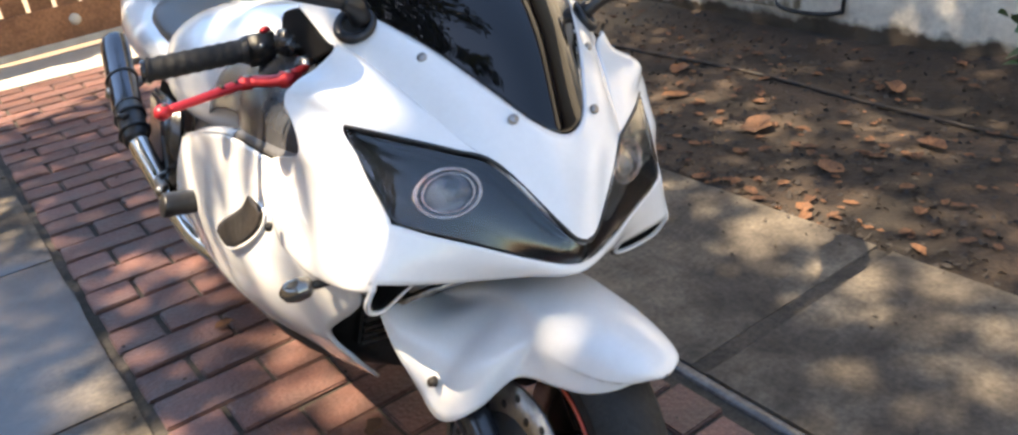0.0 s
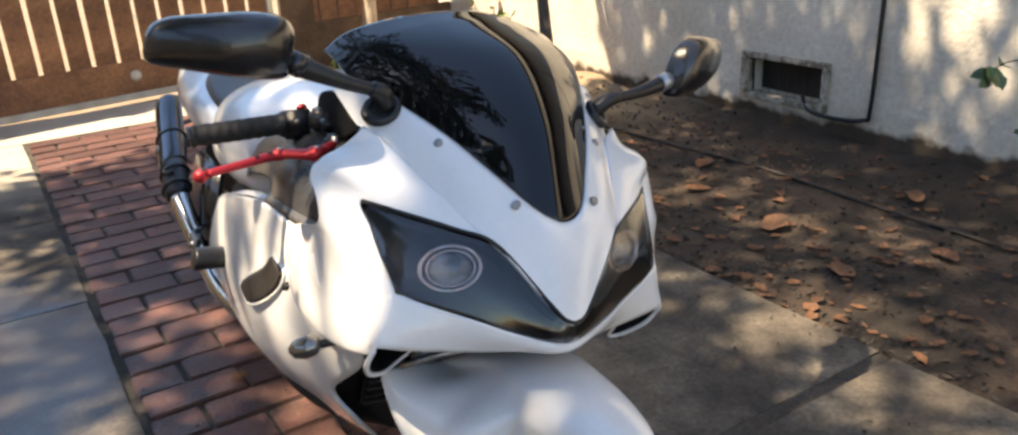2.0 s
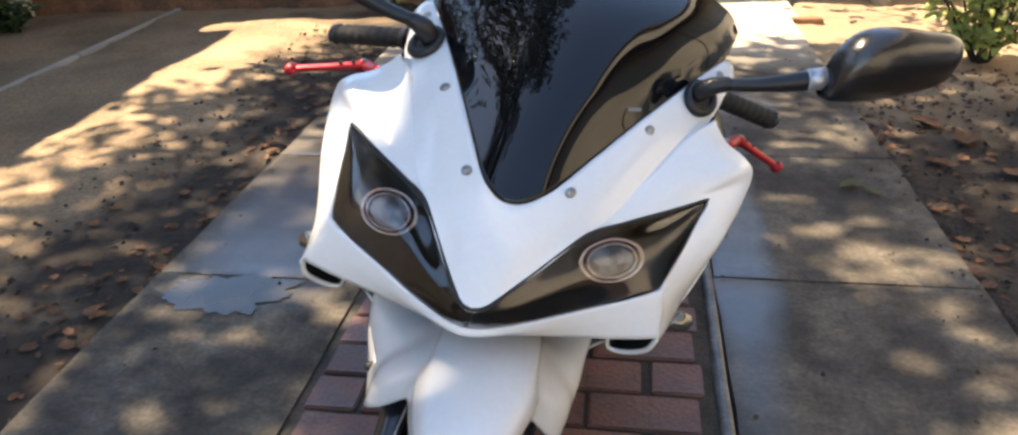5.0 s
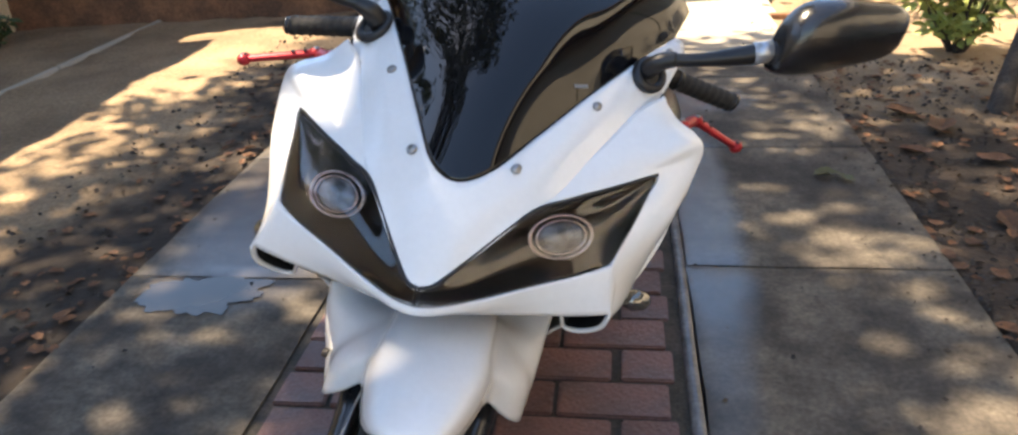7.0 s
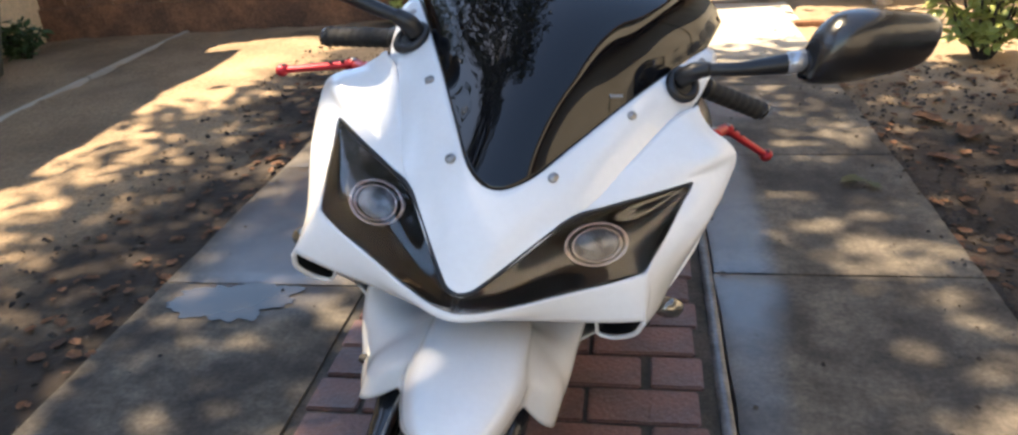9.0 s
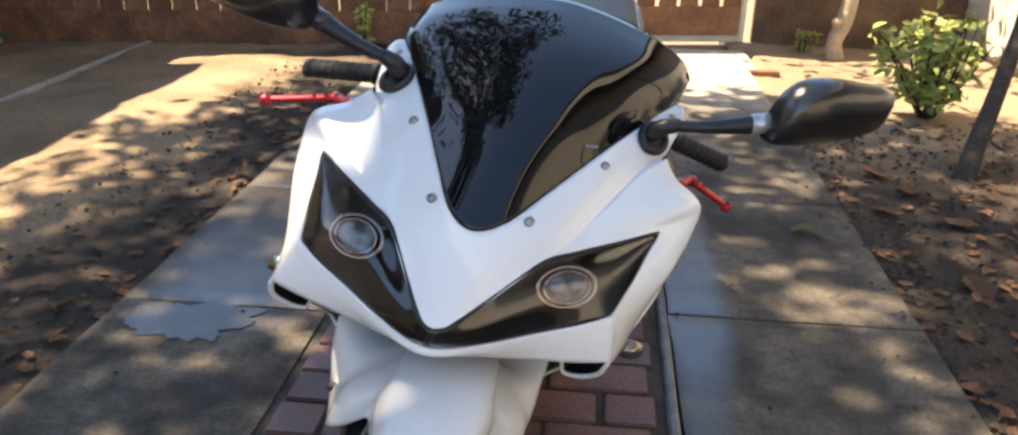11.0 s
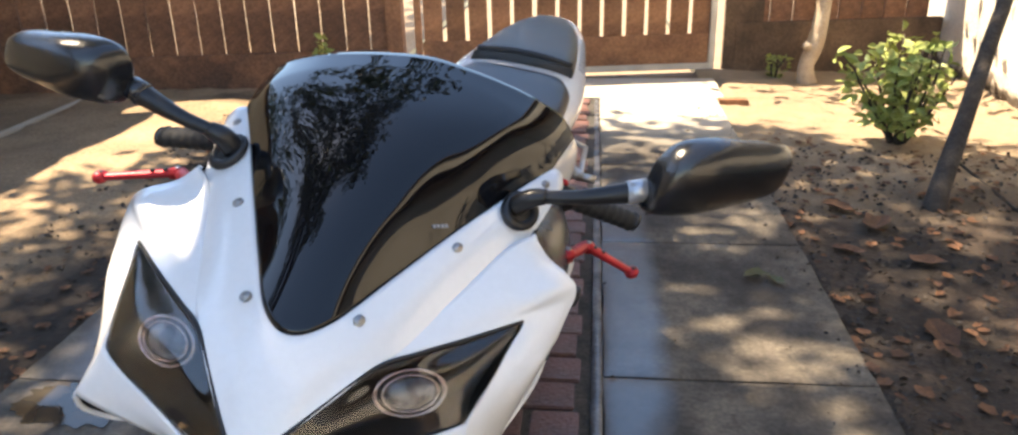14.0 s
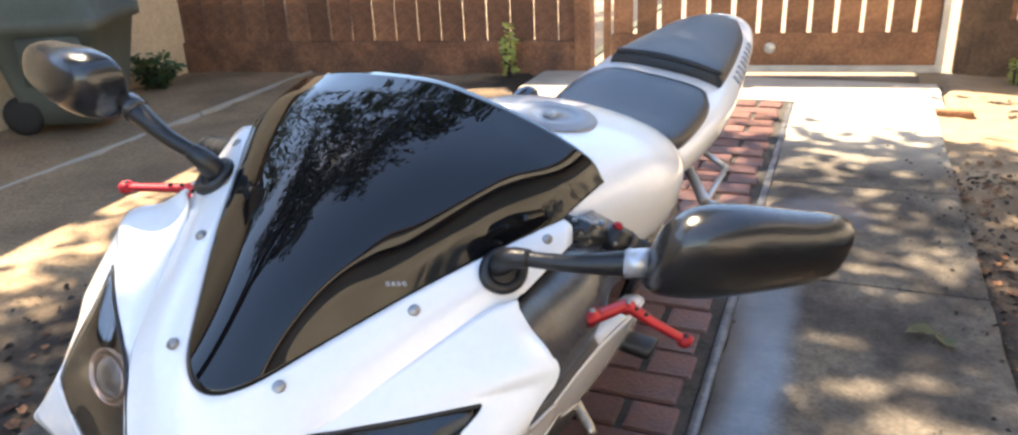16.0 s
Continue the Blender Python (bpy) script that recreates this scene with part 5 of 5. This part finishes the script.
bush("bush", "leafy light green bush growing beside the house", (1.72, 2.56, -0.06), 0.50, 0.33, 560, 0.065, LIME, 3, 17)
bush("bush", "low dark green shrub against the neighbour's wall", (-3.08, 2.86, -0.02), 0.20, 0.18, 420, 0.05, LEAF, 5, 9)
bush("weed", "tall pale green weed by the fence foot", (-1.15, 3.53, -0.02), 0.30, 0.07, 110, 0.05, LIME, 6, 4)
bush("weed", "small green weed at the foot of the fence", (1.44, 3.86, -0.05), 0.14, 0.10, 60, 0.045, LIME, 8, 4)

t1 = thing("young_tree", "slim grey-barked young tree in the soil bed", "tree", pose(1.57, 1.71, -0.035))
mesh("trunk", *tube([(0, 0, -0.05), (0.03, 0.06, 0.06), (0.16, 0.27, 0.25), (0.31, 0.52, 0.48), (0.50, 0.82, 0.80), (0.62, 1.02, 1.3)], [0.046, 0.036, 0.031, 0.029, 0.026, 0.02], 12, 30), BARK, t1)
t2 = thing("crape_tree", "pale smooth-barked knotty tree trunk by the fence", "tree", pose(1.617, 3.78, -0.03))
mesh("trunk", *join(tube([(0, 0, -0.05), (-0.02, 0, 0.08), (0.02, 0.0, 0.22), (0.05, 0.02, 0.5), (0.06, 0.02, 1.1), (0.02, 0.0, 1.8)], [0.06, 0.045, 0.05, 0.038, 0.036, 0.03], 12, 30), dome((-0.03, -0.03, 0.20), (-0.6, -0.6, 0.3), 0.03, 0.03, 12, 4)), PALEBARK, t2)
lv, lf, rnd = [], [], random.Random(12)
for _ in range(260):
    leaf_at(lv, lf, Vector((rnd.gauss(-0.35, 0.4), rnd.gauss(-0.1, 0.2), rnd.uniform(1.0, 1.6))), aim(rnd), 0.09, rnd)
mesh("foliage", lv, lf, LIME, t2, False)

# broad-leaved sapling before the house wall
t3 = thing("sapling", "thin leaning sapling with sparse broad dark green leaves", "tree", pose(1.658, -0.303, -0.03))
stem = [([(0, 0, -0.04), (0.08, 0.0, 0.04), (0.16, -0.05, 0.12), (0.19, -0.12, 0.22), (0.19, -0.125, 0.34), (0.19, -0.11, 0.41), (0.19, -0.09, 0.535), (0.19, -0.055, 0.66), (0.2, 0.0, 0.95)], [0.018, 0.017, 0.015, 0.014, 0.0125, 0.0115, 0.0105, 0.009, 0.006])]
twigs = [([(0.19, -0.10, 0.395), (0.19, 0.00, 0.44), (0.19, 0.055, 0.465), (0.185, 0.11, 0.51)], [0.006, 0.005, 0.0035, 0.002]),
         ([(0.19, 0.03, 0.455), (0.19, 0.015, 0.49), (0.2, 0.10, 0.435), (0.2, 0.195, 0.385)], [0.003, 0.003, 0.003, 0.0015]),
         ([(0.19, -0.09, 0.28), (0.18, 0.015, 0.34), (0.18, 0.105, 0.395)], [0.009, 0.008, 0.006]),
         ([(0.19, -0.04, 0.665), (0.19, 0.03, 0.63), (0.19, 0.085, 0.585), (0.19, 0.165, 0.55), (0.2, 0.30, 0.525), (0.2, 0.35, 0.495)], [0.005, 0.004, 0.003, 0.0025, 0.002, 0.0015]),
         ([(0.19, -0.04, 0.665), (0.2, 0.06, 0.66), (0.2, 0.14, 0.60), (0.2, 0.15, 0.56)], [0.004, 0.003, 0.002, 0.0015])]
low_twigs = [([(0.18, 0.01, 0.335), (0.19, 0.08, 0.32), (0.2, 0.15, 0.315), (0.2, 0.235, 0.33)], [0.005, 0.004, 0.003, 0.0015]),
         ([(0.19, 0.06, 0.325), (0.2, 0.11, 0.27), (0.2, 0.14, 0.20)], [0.004, 0.003, 0.0015]),
         ([(0.19, -0.12, 0.22), (0.18, -0.08, 0.20), (0.17, -0.06, 0.15)], [0.005, 0.004, 0.002]),
         ([(0.19, -0.12, 0.24), (0.19, -0.22, 0.27), (0.2, -0.32, 0.26)], [0.007, 0.005, 0.002]),
         ([(0.19, -0.10, 0.46), (0.2, -0.22, 0.50), (0.2, -0.32, 0.52)], [0.006, 0.004, 0.002])]
for n, (p, r) in enumerate(stem + twigs + low_twigs):
    mesh("branch" if n else "trunk", *tube(p, r, 8, 16), BARK, t3)
rnd = random.Random(31)
# clusters of leaves at the twig ends: along, up and how many
for y, z, count in ((0.35, 0.49, 6), (0.155, 0.565, 3), (0.11, 0.605, 2), (0.22, 0.33, 3), (0.155, 0.315, 3), (0.14, 0.25, 3), (0.13, 0.20, 3), (0.09, 0.30, 2), (-0.025, 0.36, 3), (0.015, 0.32, 3), (-0.06, 0.50, 3),
                    (-0.055, 0.31, 3), (-0.09, 0.17, 3), (-0.06, 0.23, 2), (-0.07, 0.28, 3), (-0.12, 0.36, 3), (-0.15, 0.15, 3), (-0.22, 0.28, 4), (-0.32, 0.26, 5), (-0.3, 0.52, 5), (-0.2, 0.42, 3)):
    for k in range(count):
        lv, lf = [], []
        oval_leaf(lv, lf, Vector((0.19, y, z)) + aim(rnd) * 0.018, aim(rnd, -0.7, 0.2), rnd.uniform(0.055, 0.09), rnd, 0.62, 0.4)
        mesh("leaf", lv, lf, LEAF, t3, False)

# old tree behind the camera, its crown spread over the drive: it dapples the light and shows in the screen
T4 = Vector((-2.3, -3.6, -0.05))
t4 = thing("shade_tree", "large shade tree spreading over the drive", "tree", pose(*T4))
mesh("trunk", *join(tube([(0, 0, -0.1), (0.05, 0.1, 1.4), (0.0, 0.5, 2.8), (-0.3, 2.2, 4.5), (-0.5, 4.4, 5.8)], [0.26, 0.21, 0.19, 0.13, 0.05], 14, 30), tube([(0.0, 0.5, 2.8), (-1.0, 2.4, 4.6), (-2.0, 5.0, 5.8)], [0.14, 0.09, 0.04], 10, 16), tube([(-0.1, 1.2, 3.6), (0.7, 2.6, 5.0), (1.4, 4.2, 5.8)], [0.10, 0.07, 0.03], 10, 16)), BARK, t4)
SUNV = Vector((math.sin(_a) * math.cos(_e), math.cos(_a) * math.cos(_e), math.sin(_e)))
# holes in the crown, by the place and size of the sun flecks that they let down to the ground
FLECKS = [(0.94, 0.22, 0.09), (0.98, 0.08, 0.085), (0.97, -0.11, 0.07), (1.00, -0.37, 0.075), (0.87, -0.49, 0.075), (0.80, 0.66, 0.12),
          (0.85, 1.52, 0.11), (0.68, 1.89, 0.10), (0.56, 2.35, 0.14), (-0.52, 0.66, 0.15), (-0.47, 0.42, 0.10), (-0.67, 1.08, 0.15),
          (-0.66, 1.52, 0.17), (-0.85, 1.30, 0.15), (-1.00, 0.10, 0.10), (-0.10, 0.12, 0.09), (-0.22, 0.88, 0.11), (0.20, 2.12, 0.12),
          (1.63, 0.88, 0.12), (1.50, 0.47, 0.13), (1.66, 0.18, 0.10), (1.20, -0.03, 0.09), (1.32, 1.04, 0.10), (1.64, 1.57, 0.11),
          (0.20, -0.28, 0.08), (0.11, -0.23, 0.07), (0.07, -0.11, 0.09), (2.71, 0.42, 0.07), (2.86, 0.40, 0.07), (0.40, 0.28, 0.06), (0.17, 1.82, 0.09), (-0.12, 0.38, 0.07)]


def shaded(x, y):
    """How closely the crown stands over a place on the ground: ragged towards the sunny yard, open before the gate."""
    ragged = 0.22 * noise.noise((x * 3.1, y * 3.1, 8.0))
    s = ease(x + ragged, -1.72, -1.46)
    s *= 1.0 - ease(y + ragged - 0.14 * min(x, 1.2) + 0.35 * ease(x, 1.2, 1.6), 2.45, 2.70) if x < 2.2 else 1.0 - ease(y + ragged, 2.30, 2.60)
    if x < -0.95:
        s *= ease(noise.noise((x * 5.0, y * 5.0, 2.0)), 0.46, 0.16)
    elif x > 2.4 and y < 0.75:
        s *= 0.72 + 0.28 * ease(noise.noise((x * 2.6, y * 2.6, 6.0)), 0.35, 0.0)
    return s


rnd = random.Random(77)
lv, lf = [], []
cell = 0.115
for iy in range(int(6.0 / cell)):
    for ix in range(int(4.72 / cell)):
        gx, gy = -1.9 + (ix + rnd.random()) * cell, -2.7 + (iy + rnd.random()) * cell
        if rnd.random() > shaded(gx, gy) or gy < -1.6 and gx > 1.4 or any((gx - a) ** 2 + (gy - b) ** 2 < (0.7 * r + rnd.uniform(0.045, 0.105)) ** 2 for a, b, r in FLECKS):
            continue
        h = rnd.uniform(4.1, 6.3) - 1.0 * ease(gy, 0.9, 2.3)
        c = Vector((gx, gy, 0)) + SUNV * (h / SUNV.z) - T4
        for _ in range(22 if gx > 2.3 else 17):
            leaf_at(lv, lf, c + Vector((rnd.gauss(0, 0.08), rnd.gauss(0, 0.08), rnd.gauss(0, 0.08))), aim(rnd), rnd.uniform(0.08, 0.14), rnd, 0.6)
mesh("crown", lv, lf, CANOPY, t4, False)

# unseen tree added beyond the neighbour's roof to darken the screen's reflections
t5 = thing("reflection_tree", "unseen broad leafy tree added behind the neighbouring house for reflections", "tree", pose(-7.6, 3.4, -0.05))
mesh("trunk", *join(tube([(0, 0, -0.1), (0.1, 0.05, 1.8), (-0.1, 0.2, 3.6), (0.1, 0.1, 5.6)], [0.24, 0.19, 0.15, 0.06], 12, 24), tube([(0.0, 0.1, 2.8), (0.5, 1.2, 4.4), (0.7, 2.2, 5.2)], [0.12, 0.08, 0.03], 10, 14), tube([(-0.1, 0.2, 3.4), (0.3, -1.2, 4.6), (0.5, -2.4, 5.2)], [0.12, 0.08, 0.03], 10, 14)), BARK, t5)
lv, lf, rnd = [], [], random.Random(78)
for _ in range(300):
    a, r = rnd.uniform(0, 2 * math.pi), rnd.random() ** 0.5
    c = Vector((1.9 * r * math.cos(a), 3.6 * r * math.sin(a), 3.4 + 3.6 * rnd.random() * (1.15 - r * r)))
    for _ in range(14):
        leaf_at(lv, lf, c + Vector((rnd.gauss(0, 0.22), rnd.gauss(0, 0.22), rnd.gauss(0, 0.16))), aim(rnd), rnd.uniform(0.14, 0.26), rnd, 0.6)
mesh("crown", lv, lf, CANOPY, t5, False)

# wheeled bin
bin_ = thing("wheeled_bin", "grey-green wheeled rubbish bin standing on the dirt", "bin", pose(-2.90, 2.12, 0.0, 0, 0, 24))
rows = [[(-w, -d, z), (-w * 0.5, -d, z), (0, -d, z), (w * 0.5, -d, z), (w, -d, z), (w, -d * 0.4, z), (w, d * 0.4, z), (w, d, z), (0, d, z), (-w, d, z), (-w, d * 0.4, z), (-w, -d * 0.4, z)] for z, w, d in ((0.035, 0.165, 0.17), (0.2, 0.195, 0.20), (0.48, 0.245, 0.25), (0.49, 0.275, 0.28), (0.55, 0.275, 0.28), (0.555, 0.255, 0.26), (0.72, 0.275, 0.28))]
k = [curve(r + [r[0]], 37)[:-1] for r in rows]
mesh("body", [p for r in k for p in r], quads(36, 7, True) + [tuple(reversed(range(36)))], BIN, bin_)
mesh("lid", *box(-0.30, 0.30, -0.31, 0.31, 0.72, 0.78, 0.02), BIN, bin_)
mesh("front_panel", *box(-0.10, 0.19, -0.268, -0.235, 0.24, 0.46, 0.008), BIN, bin_, label="raised front panel")
mesh("badge", *box(-0.02, 0.10, -0.275, -0.266, 0.39, 0.43, 0.004), PALE, bin_, label="pale label plate")
for y in (-0.17, 0.17):
    w = mesh("wheel", *lathe((-0.19, y, 0.085), (0, 1, 0), [(0.0, 0.025), (0.05, 0.025), (0.09, 0.02), (0.095, 0.0), (0.09, -0.02), (0.05, -0.025), (0.0, -0.025)], 24), RUBBER, bin_)
edging = thing("yard_edging", "half buried pale timber edging across the yard", "edging")
for a, b in ((-0.4, 1.0), (1.02, 2.4), (2.42, 4.3)):
    mesh("plank", *box(-2.435, -2.405, a, b, -0.08, -0.004, 0.004), PALECONCRETE, edging, False)
# flat plate standing in for a brown recessed edge beside the drive
plank = mesh("timber_offcut", *box(1.03, 1.18, 3.15, 3.215, -0.05, 0.004, 0.006), WOOD, None, False)
tagged(plank, "short flat brown plate set in the soil at the drive edge", "board")

# leaf litter
rnd = random.Random(9)
lv, lf = [], []
for _ in range(900):
    if rnd.random() < 0.72:
        x, y = X4 + abs(rnd.gauss(0.05, 0.7)), rnd.uniform(-1.4, 2.6)
        if x > WALL_X - 0.05:
            continue
    else:
        x, y = X1 - abs(rnd.gauss(0.04, 0.16)), rnd.uniform(-1.0, 2.6)
    dry_leaf(lv, lf, Vector((x, y, land(x, y) + 0.004)), rnd.uniform(0, 6.3), rnd.uniform(0.014, 0.05), rnd, rnd.uniform(0.4, 0.9))
tagged(mesh("leaf_litter", lv, lf, DEADLEAF, None, False), "scattered brown dead leaves on the soil", "leaf litter", kind="stuff")
lv, lf = [], []
for _ in range(5200):
    x, y = (X4 + rnd.random() ** 1.3 * 1.4, rnd.uniform(-1.4, 2.4)) if rnd.random() < 0.8 else (X1 - rnd.random() * 0.55, rnd.uniform(-1, 3))
    leaf_at(lv, lf, Vector((x, y, land(x, y) + 0.004)), aim(rnd, -0.1, 0.5), rnd.uniform(0.008, 0.026), rnd, 0.7, 0.1)
for _ in range(420):
    x, y = (X4 - abs(rnd.gauss(0, 0.10)), rnd.uniform(-1.2, 3.2)) if rnd.random() < 0.5 else (rnd.uniform(X1, X4), rnd.uniform(-1.2, 3.2))
    leaf_at(lv, lf, Vector((x, y, 0.004)), aim(rnd, -0.02, 0.25), rnd.uniform(0.005, 0.016), rnd, 0.7, 0.1)
tagged(mesh("twig_litter", lv, lf, BARK, None, False), "small crumbs of bark and twigs on soil and paving", "litter", kind="stuff")
for n, (x, y, s, a) in enumerate(((1.469, 0.438, 0.15, 20), (1.34, 0.099, 0.1, 70), (1.231, 1.656, 0.12, -30), (1.317, 1.517, 0.14, 60), (0.852, 1.062, 0.08, 10), (0.904, 1.038, 0.06, 120), (-0.095, 0.025, 0.05, 40), (-0.175, 0.548, 0.05, 0), (1.166, 1.297, 0.1, 150), (1.757, 1.013, 0.11, 200), (1.647, -0.009, 0.1, 250), (1.263, 0.809, 0.12, 100), (1.535, 0.837, 0.1, 330), (1.371, 1.222, 0.11, 15), (2.041, 0.325, 0.1, 45))):
    lv, lf = [], []
    dry_leaf(lv, lf, Vector((0, 0, 0)), radians(a), s, rnd, 0.62)
    z = land(x, y) + 0.004 if x > X4 else 0.003
    tagged(mesh("fallen_leaf", [w + Vector((x, y, z)) for w in lv], lf, OLIVE if n in (4, 5) else DEADLEAF, None, False), "curled yellow-green fallen leaf on the concrete" if n in (4, 5) else "large curled brown fallen leaf", "leaf", "fallen leaves")

# ---- bricks ----
path = thing("brick_path", "strip of red-brown bricks between the drive strips", "pavement", kind="structure")
bricks = []
for w in (0.205, 0.100):
    v, f = box(-w / 2, w / 2, -0.0495, 0.0495, -0.05, 0.0, 0.0035)
    me = bpy.data.meshes.new("brick")
    me.from_pydata([tuple(p) for p in v], [], f)
    me.materials.append(BRICK)
    bricks.append(me)
rnd = random.Random(2)
y, row = -4.49, 0
while y < 3.18:
    x = X2 + 0.02 if row % 2 else X2 + 0.02 - 0.106
    while x < X3 - 0.02:
        a, b = max(x, X2 + 0.012), min(x + 0.213, X3 - 0.008)
        if b - a > 0.06:
            small = b - a < 0.16
            ob = new("brick", bricks[1 if small else 0])
            ob.parent = path
            ob.matrix_basis = pose((a + b) / 2, y, rnd.uniform(-0.004, 0.002), rnd.uniform(-0.7, 0.7), rnd.uniform(-0.7, 0.7), rnd.uniform(-0.8, 0.8))
        x += 0.213
    y += 0.1075
    row += 1
